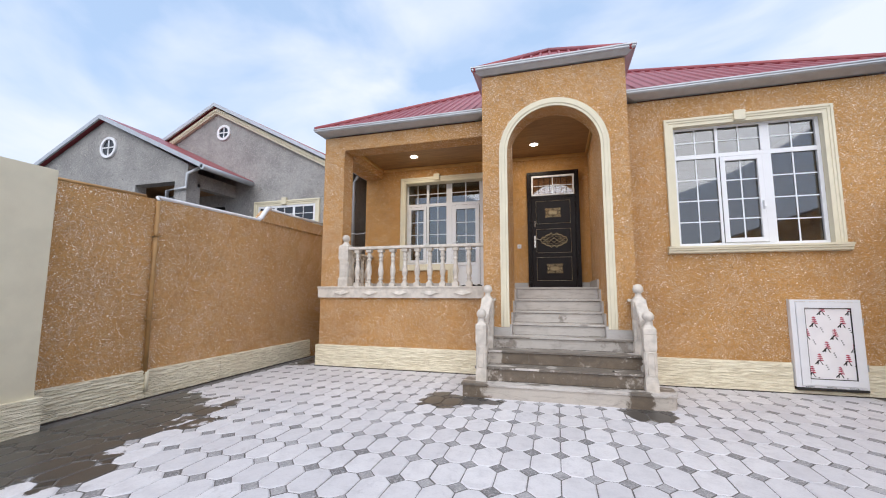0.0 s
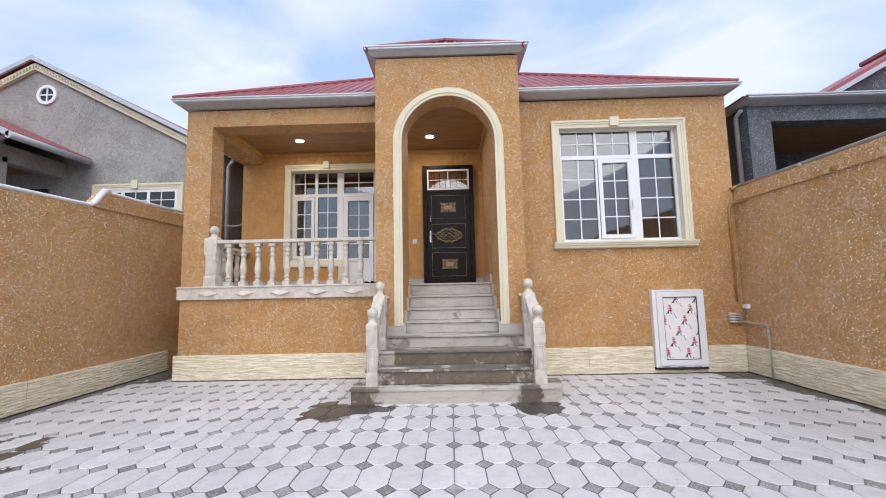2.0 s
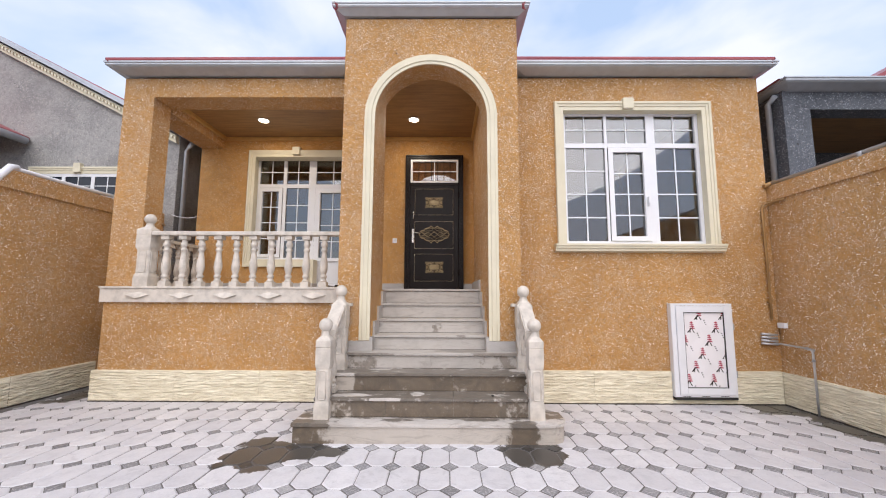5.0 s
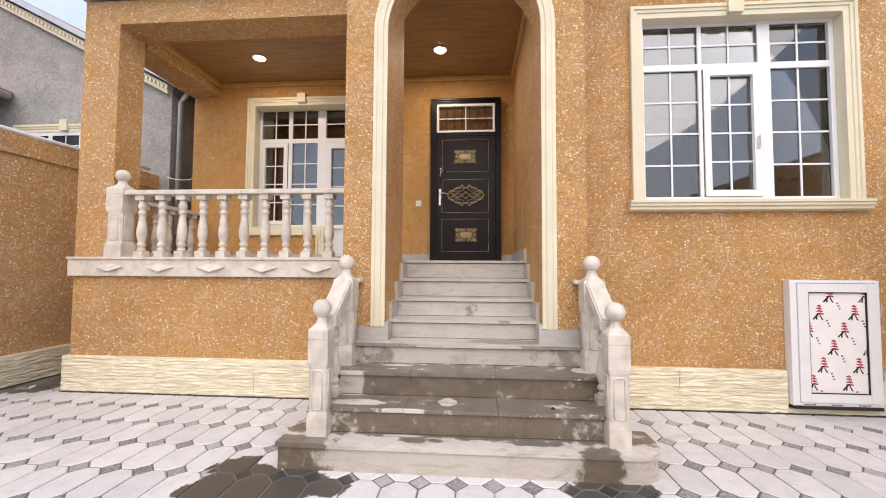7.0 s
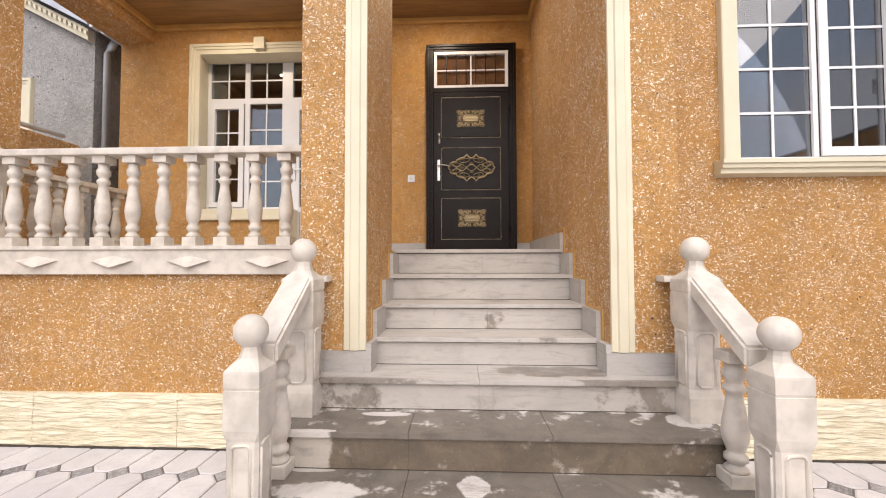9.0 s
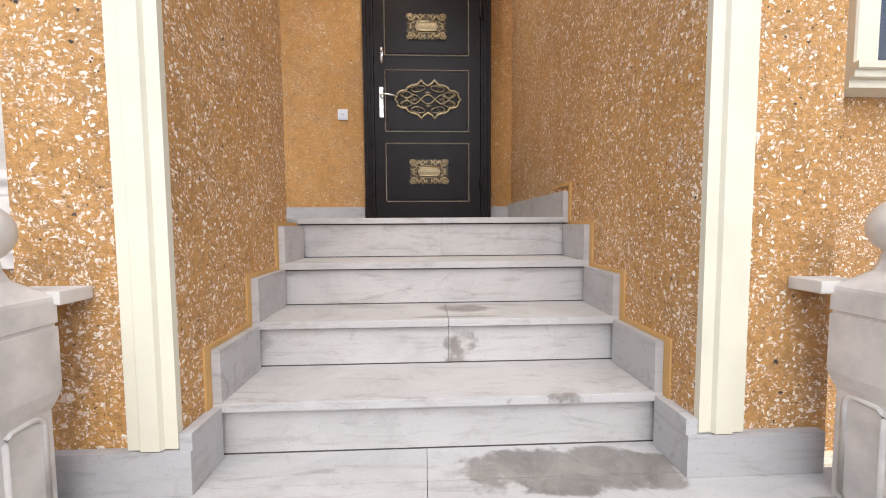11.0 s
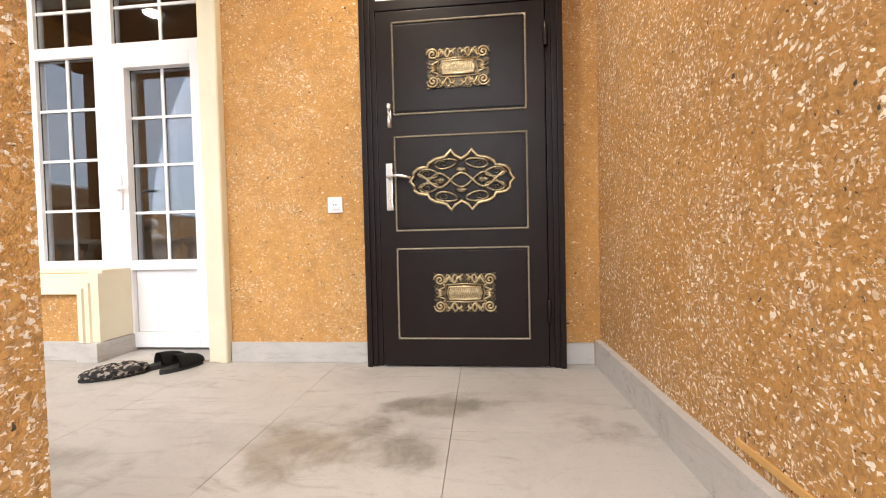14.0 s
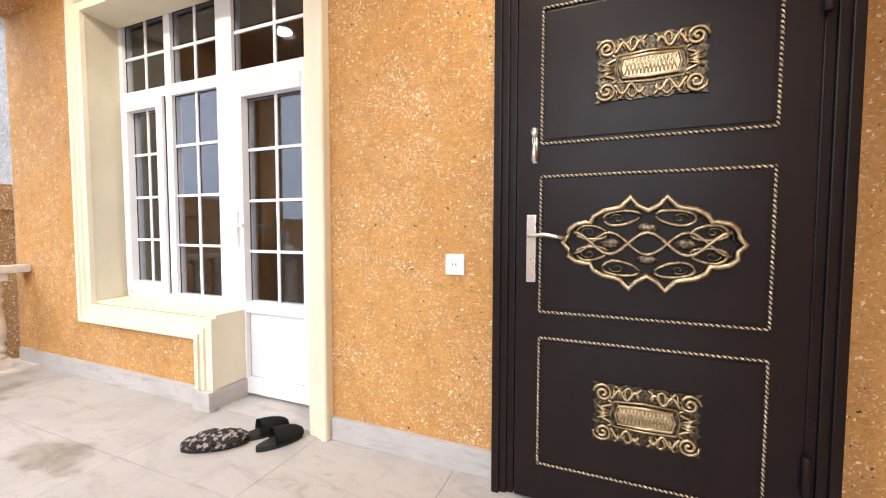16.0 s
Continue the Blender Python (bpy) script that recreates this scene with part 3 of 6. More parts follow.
solid("wall_entrance_east", boxes((AX + AR, PX1, PY + 0.38, YB, 0, 5.12)), STUCCO, "ochre stucco cheek wall beside the steps", "wall")
solid("wall_entrance_top", boxes((PX0, AX - AR, 7.48, 8.6, 4.50, 5.12), (AX - AR, AX + AR, 8.4, 8.6, 4.62, 5.12)), STUCCO, "ochre stucco upstand over the porch", "wall")
solid("wall_inner_top", boxes((AX + AR, HX1 - 0.3, 7.5, 7.8, 4.50, 4.62)), ROOM, "plain plaster strip inside the house", "wall")

# ceilings
solid("ceiling_porch", boxes((HX0 + 0.1, PX0, YF + 0.4, YB, 4.48, 4.60), (PX0, AX + AR, 7.48, YB, 4.48, 4.60), (AX - AR, AX + AR, PY + 0.38, 7.48, 4.48, 4.60)), CEIL, "brown stained board ceiling of the porch", "ceiling")
solid("cornice", boxes((-4.15, AX + AR - 0.002, YB - 0.05, YB - 0.002, 4.41, 4.48), (-4.15, -4.1, YF + 0.4, YB - 0.05, 4.41, 4.48), (AX + AR - 0.05, AX + AR - 0.002, PY + 0.4, YB - 0.05, 4.41, 4.48), bev=0.012), PAINT, "ochre painted cornice strip along the porch ceiling", "cornice")
# rooms behind the windows
solid("room_walls", boxes((1.2, HX1 - 0.3, 11.2, 11.3, 0.9, 4.5), (1.15, 1.2, YF + 0.3, 11.2, 0.9, 4.5), (-4.3, 1.1, 12.2, 12.3, 1.4, 4.5), (0.74, 0.8, 9.36, 12.2, 1.4, 4.5)), ROOM, "plain brown plaster walls inside the house", "wall")
solid("room_floor", boxes((-4.3, HX1 - 0.3, YB + 0.3, 12.3, 1.4, FLOOR), (1.2, HX1 - 0.3, YF + 0.3, YB + 0.3, 1.4, FLOOR)), ROOM, "plain floor inside the house", "floor")
solid("room_ceiling", boxes((HX0 + 0.3, HX1 - 0.3, YB + 0.3, 12.3, 4.5, 4.6), (1.2, HX1 - 0.3, YF + 0.3, YB + 0.3, 4.5, 4.6)), ROOM, "plain ceiling inside the house", "ceiling")

# yard walls
LX, RX = -5.45, 4.73
bm = bmesh.new()
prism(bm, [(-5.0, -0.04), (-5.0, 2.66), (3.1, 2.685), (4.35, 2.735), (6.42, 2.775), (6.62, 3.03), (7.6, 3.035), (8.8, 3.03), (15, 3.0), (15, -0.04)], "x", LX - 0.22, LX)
wl_left = solid("wall_yard_west", bm, STUCCO_YARD_LIT, "high ochre stucco boundary wall, stepping up beside the house", "wall")
part("ledge", boxes((LX + 0.001, LX + 0.03, 6.42, 15, 2.78, 2.815), bev=0.006), STUCCO_YARD_LIT, wl_left)
wl_right = solid("wall_yard_east", boxes((RX, RX + 0.22, -5.0, 15, -0.04, 2.985)), STUCCO_YARD_LIT, "high ochre stucco boundary wall", "wall")
part("ledge", boxes((RX - 0.03, RX - 0.001, -5.0, 7.2, 2.762, 2.795), bev=0.006), STUCCO_YARD_LIT, wl_right)
solid("wall_yard_south", boxes((LX - 0.22, RX + 0.22, -5.2, -5.0, -0.04, 2.8)), STUCCO_YARD_LIT, "plain ochre stucco wall closing the yard to the street", "wall")
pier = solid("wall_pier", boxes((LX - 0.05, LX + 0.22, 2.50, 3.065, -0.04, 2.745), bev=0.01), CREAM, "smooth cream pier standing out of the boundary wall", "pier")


# ---- roof, eaves ----
def eaves(name, xl, xr, yf, yb, prof, label):
    """A gutter profile (out, z) swept round three sides with mitred corners; out is measured from the given lines."""
    bm = bmesh.new()
    rows = []
    for out, z in prof:
        rows.append([bm.verts.new(p) for p in ((xl - out, yb, z), (xl - out, yf - out, z), (xr + out, yf - out, z), (xr + out, yb, z))])
    n = len(rows)
    for i in range(n):
        a, b = rows[i], rows[(i + 1) % n]
        for k in range(3):
            bm.faces.new((a[k], a[k + 1], b[k + 1], b[k]))
    bm.faces.new([r[0] for r in rows])
    bm.faces.new([r[3] for r in rows][::-1])
    bmesh.ops.recalc_face_normals(bm, faces=bm.faces[:])
    return solid(name, bm, GUTTER, label, "gutter")


def crown(z, out):
    return [(-0.02, z - 0.115), (0.03, z - 0.115), (out - 0.055, z - 0.075), (out - 0.04, z - 0.07), (out - 0.014, z - 0.05), (out - 0.014, z - 0.03), (out, z - 0.02), (out, z), (out - 0.02, z), (-0.02, z + 0.01)]


eaves("gutter_main_west", HX0 + 0.09, PX0 - 0.23, YF, 15.0, crown(4.76, 0.24), "pale grey stepped metal eaves gutter")
EAVE_Z, PEAVE_Z, OUT = 4.75, 5.25, 0.22


def hip_roof(name, x0, x1, y0, y1, z, pitch, pitch_x=None):
    """A hipped sheet roof with raised ribs running up the front and side slopes."""
    bm = bmesh.new()
    half = (x1 - x0) / 2
    zr = z + half * pitch
    a = [bm.verts.new(p) for p in ((x0, y0, z), (x1, y0, z), (x1, y1, z), (x0, y1, z))]
    ra = bm.verts.new(((x0 + x1) / 2, y0 + half, zr))
    rb = bm.verts.new(((x0 + x1) / 2, y1, zr))
    for f in ((a[0], a[1], ra), (a[1], a[2], rb, ra), (a[3], a[0], ra, rb), (a[2], a[3], rb), (a[3], a[2], a[1], a[0])):
        bm.faces.new(f)
    bmesh.ops.recalc_face_normals(bm, faces=bm.faces[:])
    roof = solid(name, bm, ROOF, "dark red ribbed metal sheet roof", "roof")
    bm = bmesh.new()
    n = Vector((0, -pitch, 1)).normalized()
    k = 0
    x = x0 + 0.12
    while x < x1 - 0.1:
        s = min(x - x0, x1 - x) - 0.02
        p0, p1 = Vector((x, y0 + 0.01, z + 0.01 * pitch)), Vector((x, y0 + s, z + s * pitch))
        w, h = 0.03, 0.024
        lo = [bm.verts.new(p) for p in (p0 - Vector((w, 0, 0)), p0 - Vector((w * .5, 0, 0)) + n * h, p0 + Vector((w * .5, 0, 0)) + n * h, p0 + Vector((w, 0, 0)))]
        hi = [bm.verts.new(p) for p in (p1 - Vector((w, 0, 0)), p1 - Vector((w * .5, 0, 0)) + n * h, p1 + Vector((w * .5, 0, 0)) + n * h, p1 + Vector((w, 0, 0)))]
        for i in range(3):
            bm.faces.new((lo[i], lo[i + 1], hi[i + 1], hi[i]))
        bm.faces.new(lo[::-1])
        bm.faces.new(hi)
        x += 0.165
    tagged(part("rib_sheet", bm, ROOF, roof), kind="stuff")
    bm = bmesh.new()
    mid = ((x0 + x1) / 2, y0 + half, zr + 0.02)
    tube(bm, [(x0, y0, z + 0.02), mid], 0.05, 6)
    tube(bm, [(x1, y0, z + 0.02), mid], 0.05, 6)
    tube(bm, [mid, ((x0 + x1) / 2, y1, zr + 0.02)], 0.05, 6)
    part("ridge_cap", bm, ROOF, roof)
    return roof


hip_roof("roof_main", HX0 - 0.12, HX1 + 0.10, YF - 0.22, 15.3, EAVE_Z - 0.01, 0.64)
hip_roof("roof_entrance", PX0 - 0.13, PX1 + 0.1, PY - 0.13, 9.6, PEAVE_Z - 0.055, 0.735)
eaves("gutter_main_east", PX1 + 0.25, HX1 - 0.08, YF, 15.0, crown(4.76, 0.24), "pale grey stepped metal eaves gutter")
eaves("gutter_entrance", PX0, PX1, PY, 8.6, crown(5.26, 0.16), "pale grey stepped metal eaves gutter")

# ---- stone cladding along the foot of the walls ----
def ledge_stone(axis, face, out, a, b, z0, z1):
    """A moulded panel of thin, wavy, overlapping stone courses; each course is proudest at its foot."""
    bm = bmesh.new()
    side = 1 if out > 0 else -1
    courses = max(1, round((z1 - z0) / 0.037))
    nu = max(4, round((b - a) / 0.022))
    hc = (z1 - z0) / courses
    rows = []
    for k in range(courses):
        for f, proud in ((0.0, 0.55), (0.10, 1.0), (0.55, 0.72), (0.93, 0.30)):
            row = []
            for i in range(nu + 1):
                u = a + (b - a) * i / nu
                n = noise.noise(Vector((u * 9.0 + k * 7.3, k * 3.1, face)))
                m = noise.noise(Vector((u * 17.0, k * 5.7, face + 4.0)))
                edge = 0.0 if (k == 0 and f == 0.0) else 0.42 * hc * noise.noise(Vector((u * 13.0 + k * 2.7, k * 1.9, face + 9.0)))
                d = abs(out) - 0.014 + 0.012 * proud * (0.35 + 1.3 * abs(n)) + 0.003 * m
                z = z0 + hc * (k + f) + edge
                row.append(bm.verts.new((face + side * d, u, z) if axis == "x" else (u, face + side * d, z)))
            rows.append(row)
    for s, z in ((0, z0), (1, z1)):
        row = [bm.verts.new((face + side * (abs(out) - 0.016), v.co.y, z) if axis == "x" else (v.co.x, face + side * (abs(out) - 0.016), z)) for v in rows[0]]
        back = [bm.verts.new((face + side * 0.001, v.co.y, z) if axis == "x" else (v.co.x, face + side * 0.001, z)) for v in rows[0]]
        rows = [back, row] + rows if s == 0 else rows + [row, back]
    for p, q in zip(rows, rows[1:]):
        for i in range(nu):
            bm.faces.new((p[i], p[i + 1], q[i + 1], q[i]))
    bm.faces.new([r[0] for r in rows])
    bm.faces.new([r[-1] for r in rows][::-1])
    bmesh.ops.recalc_face_normals(bm, faces=bm.faces[:])
    return bm


def cladding_run(name, axis, face, u0, u1, z1, out, label, z0=-0.004, step=1.2):
    """Panels side by side; face is the wall's surface, out the signed way out of it."""
    run = thing(name, (face if axis == "x" else (u0 + u1) / 2, face if axis == "y" else (u0 + u1) / 2, 0), label, "wall cladding", kind="structure")
    n = max(1, round((u1 - u0) / step))
    w = (u1 - u0) / n
    lo, hi = sorted((face + 0.001 * (1 if out > 0 else -1), face + out * 1.04))
    # Thin dark strip drawing the gap between the panels and the ground.
    part("joint", boxes((lo, hi, u0, u1, z0 - 0.004, 0.012) if axis == "x" else (u0, u1, lo, hi, z0 - 0.004, 0.012)), DARK_LINE, run, "dark strip along the ground")
    for i in range(n):
        a, b = u0 + i * w + 0.002, u0 + (i + 1) * w - 0.002
        part("stone_panel", ledge_stone(axis, face, out, a, b, 0.0125, z1), CLAD, run)
    return run


cladding_run("cladding_porch", "y", YF, HX0 - 0.05, -1.2, 0.41, -0.05, "cream wavy stone panels at the foot of the porch wall")
cladding_run("cladding_porch_end", "x", HX0, YF, 12.0, 0.41, -0.05, "cream wavy stone panels at the foot of the house side")
cladding_run("cladding_east_a", "y", YF, 1.12, 3.2, 0.43, -0.05, "cream wavy stone panels at the foot of the front wall")
cladding_run("cladding_hatch", "y", YF, 3.2, 4.05, 0.054, -0.05, "cream stone strip under the hatch")
cladding_run("cladding_east_b", "y", YF, 4.05, RX - 0.052, 0.43, -0.05, "cream wavy stone panels at the foot of the front wall")
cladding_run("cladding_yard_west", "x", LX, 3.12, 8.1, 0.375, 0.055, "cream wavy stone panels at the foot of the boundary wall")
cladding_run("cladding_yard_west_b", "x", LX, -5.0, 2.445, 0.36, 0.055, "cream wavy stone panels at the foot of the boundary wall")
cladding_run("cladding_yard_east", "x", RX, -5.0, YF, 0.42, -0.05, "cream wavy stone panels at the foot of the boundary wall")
pb = solid("cladding_pier", boxes((LX + 0.002, LX + 0.27, 2.45, 3.115, -0.003, 0.345), bev=0.004), CLAD, "cream wavy stone base of the pier", "wall cladding")

# ---- entrance steps ----
stairs = thing("entrance_stairs", (0, 6.0, 0), "pale stone steps up to the entrance, lower ones damp and brown", "stairs", kind="structure")
bm = bmesh.new()
c = 0.07
prism(bm, [(-1.33, 5.70), (1.30 - c, 5.70), (1.32, 5.73 + c * .5), (1.36, 5.78 + c), (1.36, 6.08), (1.14, 6.12), (1.14, 6.6), (-1.2, 6.6), (-1.2, 6.1), (-1.33, 6.06)], "z", -0.004, RISE - 0.035)
part("base_slab", bm, STEP_WET, stairs, "damp pale stone base slab with a rounded end")
bm = bmesh.new()
prism(bm, [(-1.345, 5.685), (1.30 - c, 5.685), (1.335, 5.72 + c * .5), (1.375, 5.78 + c), (1.375, 6.1), (1.145, 6.13), (1.145, 6.6), (-1.205, 6.6), (-1.205, 6.11), (-1.345, 6.075)], "z", RISE - 0.035, RISE)
part("tread", bm, STEP_TREAD, stairs)
SY = [5.87, 6.16, 6.45, 6.74, 7.04, 7.34, 7.63]
for i, y in enumerate(SY):
    z, z_low = STEP_Z[i + 1], STEP_Z[i]
    if i < 2:
        xa, xb = -1.19, 1.13
    elif i == 2:
        xa, xb = -1.19, 1.13
    else:
        xa, xb = AX - AR + 0.002, AX + AR - 0.002
    m = STEP_WET if i < 2 else STEP_DRY
    y_end = (SY[i + 1] + 0.03) if i < 6 else 7.66
    cuts = [xa, -0.452, 0.25, xb] if i < 2 else [xa, -0.09, xb]
    if i >= 3:
        cuts = [xa, xb] if i % 2 else [xa, 0.0, xb]
    if i == 6:
        y_end = 7.66
    for a, b in zip(cuts, cuts[1:]):
        yr = y + 0.025
        back = yr + 0.02
        part("riser", boxes((a + .0006 + (0.01 if a == xa and i < 2 else 0), b - .0006 - (0.01 if b == xb and i < 2 else 0), yr, back, z_low + 0.0005, z - 0.03)), m, stairs)
        yb2 = y_end if i != 2 else 6.785
        if i == 2:
            # the landing tread runs in front of and through the arch
            lo, hi = max(a, AX - AR + 0.002), min(b, AX + AR - 0.002)
            part("tread", boxes((a + .0006, b - .0006, y, 6.598, z - 0.03, z), bev=0.003), m, stairs)
            part("tread", boxes((lo + .0006, hi - .0006, 6.6, yb2, z - 0.03, z), bev=0.003), m, stairs)
        else:
            part("tread", boxes((a + .0006, b - .0006, y, yb2, z - 0.03, z), bev=0.004), STEP_TREAD if i < 2 else m, stairs)
# Dark strips paint the shadow line under each nosing and at the riser foot.
for i, y in enumerate(SY):
    hw = 1.16 if i < 3 else AR - 0.003
    part("joint", boxes((AX - hw + 0.01, AX + hw - 0.01, y + 0.0235, y + 0.03, STEP_Z[i + 1] - 0.0365, STEP_Z[i + 1] - 0.0302), (AX - hw + 0.01, AX + hw - 0.01, y + 0.0235, y + 0.03, STEP_Z[i] + 0.0004, STEP_Z[i] + 0.0045)), DARK_LINE, stairs, "dark strips drawn in for the shadow lines of the step")
part("core", boxes((-1.17, 1.11, 5.93, 6.59, 0.0, STEP_Z[1] - 0.04), (-1.17, 1.11, 6.22, 6.59, 0, STEP_Z[2] - .04), (-1.17, 1.11, 6.5, 6.59, 0, LAND - .04)), PLINTH, stairs)
# stepped skirting up the cheeks
sk = thing("stair_skirting", (0, 7.0, LAND), "grey stone skirting stepping up both cheeks of the stairs", "skirting", kind="structure")
for side in (-1, 1):
    xw = AX + side * AR
    for i in range(3, 8):
        y0 = SY[i - 1] if i > 3 else PY - 0.02
        y0 = [6.58, 6.742, 7.042, 7.342, 7.632][i - 3]
        y1 = [6.742, 7.042, 7.342, 7.632, 7.66][i - 3] - 0.001
        z0 = STEP_Z[i]
        if i == 7:
            continue
        lo, hi = sorted((xw - side * 0.001, xw - side * 0.035))
        part("skirting_stone", boxes((lo, hi, y0 + .001, y1, z0 + .001, z0 + 0.17)), PLINTH, sk)
    if side > 0:
        part("skirting_stone", boxes((xw - 0.035, xw - 0.001, 7.632, YB - 0.02, FLOOR + .001, FLOOR + 0.14)), PLINTH, sk)
    a, b = (PX0 + 0.03, xw + 0.036) if side < 0 else (xw - 0.036, PX1 - 0.03)
    part("skirting_stone", boxes((a, b, PY - 0.03, PY - 0.001, LAND + .001, LAND + 0.125)), PLINTH, sk)
# ochre painted edge behind the skirting
edge = thing("stair_paint_edge", (0, 7.0, LAND), "smooth ochre painted border above the stepped skirting", "wall trim", kind="structure")
for side in (-1, 1):
    xw = AX + side * AR
    for i in range(4):
        y0 = [6.742, 7.042, 7.342, 7.632][i]
        z0 = STEP_Z[i + 4]
        z1 = STEP_Z[i + 3]
        lo, hi = sorted((xw - side * 0.0005, xw - side * 0.008))
        if not (side < 0 and i == 3):
            part("painted_border", boxes((lo, hi, y0 - 0.033, y0 + 0.0, z1 + 0.17, z0 + 0.188), (lo, hi, y0, y0 + 0.3 - 0.033, z0 + 0.171, z0 + 0.188)), PAINT, edge)

# porch floor of stone slabs
floor = solid("floor_porch", boxes((HX0 + 0.3, PX0, YF + 0.3, YB, 1.3, FLOOR - 0.03), (PX0, AX + AR - .002, 7.68, YB, 1.3, FLOOR - 0.03), (PX0, AX - AR, 7.48, 7.68, 1.3, FLOOR - 0.03)), PLINTH, "porch floor of pale smooth stone slabs with brown stains", "floor")
xs = [AX + AR - 0.003, -0.08, -0.80, -1.55, -2.3, -3.05, -3.8, -4.3]
for i, (b, a) in enumerate(zip(xs, xs[1:])):
    if b > -0.81:
        ys = [7.66, 8.30, YB] if i else [7.66, 8.28, YB]
    else:
        ys = [7.5, 8.0 + 0.12 * (i % 2), 8.55, YB]
    for y0, y1 in zip(ys, ys[1:]):
        part("floor_slab", boxes((a + .0008, b - .0008, y0 + .0008, y1 - .0008, FLOOR - 0.029, FLOOR), bev=0.002), PORCH, floor)
# skirting at the porch back wall
psk = thing("porch_skirting", (-2, YB, FLOOR), "pale grey stone skirting round the porch", "skirting", kind="structure")
for a, b in ((-4.58, -3.0), (-3.0, -2.47), (-1.47, -0.62), (0.495, AX + AR - 0.036)):
    part("skirting_stone", boxes((a + .001, b - .001, YB - 0.022, YB - 0.001, FLOOR + .001, FLOOR + 0.12), bev=0.003), PLINTH, psk)

# ---- arch trim ----
bm = bmesh.new()
R2 = 0.862
prof = [(AR, 0.0), (AR, 0.022), (AR + 0.035, 0.022), (AR + 0.042, 0.034), (R2 - 0.04, 0.034), (R2 - 0.032, 0.024), (R2, 0.024), (R2, 0.0)]
path = [(0, LAND + 0.13)] + [(t, None) for t in (math.pi - math.pi * k / 36 for k in range(37))] + [(1, LAND + 0.13)]
rows = []
for r, o in prof:
    row = [bm.verts.new((AX - r, PY - o, LAND + 0.13))]
    row += [bm.verts.new((AX + r * math.cos(t), PY - o, AZ + r * math.sin(t))) for t, q in path[1:-1]]
    row.append(bm.verts.new((AX + r, PY - o, LAND + 0.13)))
    rows.append(row)
for a, b in zip(rows, rows[1:]):
    for k in range(len(a) - 1):
        bm.faces.new((a[k], a[k + 1], b[k + 1], b[k]))
bm.faces.new([r[0] for r in rows])
bm.faces.new([r[-1] for r in rows][::-1])
bmesh.ops.recalc_face_normals(bm, faces=bm.faces[:])
solid("trim_arch", bm, CREAM, "cream moulded band round the entrance arch", "trim")


# ---- moulded window surround ----
def moulding(pts, w, steps, y, closed=False):
    """A stepped flat band of width w along an open path of (x, z), inner edge on the path, outward to its left."""
    bm = bmesh.new()
    n = len(pts)
    P = [Vector((p[0], p[1])) for p in pts]
    offs = []
    for i in range(n):
        d0 = (P[i] - P[i - 1]).normalized() if i else None
        d1 = (P[i + 1] - P[i]).normalized() if i < n - 1 else None
        n0 = Vector((-d0.y, d0.x)) if d0 else None
        n1 = Vector((-d1.y, d1.x)) if d1 else None
        if n0 is None:
            offs.append(n1)
        elif n1 is None:
            offs.append(n0)
        else:
            m = (n0 + n1).normalized()
            offs.append(m / m.dot(n0))
    rows = []
    for u, out in steps:
        rows.append([bm.verts.new((P[i].x + offs[i].x * u * w, y - out, P[i].y + offs[i].y * u * w)) for i in range(n)])
    for a, b in zip(rows, rows[1:] + rows[:1]):
        for k in range(n - 1):
            bm.faces.new((a[k], a[k + 1], b[k + 1], b[k]))
    bm.faces.new([r[0] for r in rows])
    bm.faces.new([r[-1] for r in rows][::-1])
    bmesh.ops.recalc_face_normals(bm, faces=bm.faces[:])
    return bm


STEPS = [(0, -0.001), (0, 0.03), (0.42, 0.03), (0.45, 0.042), (0.68, 0.042), (0.71, 0.055), (0.95, 0.055), (1.0, 0.048), (1.0, -0.001)]


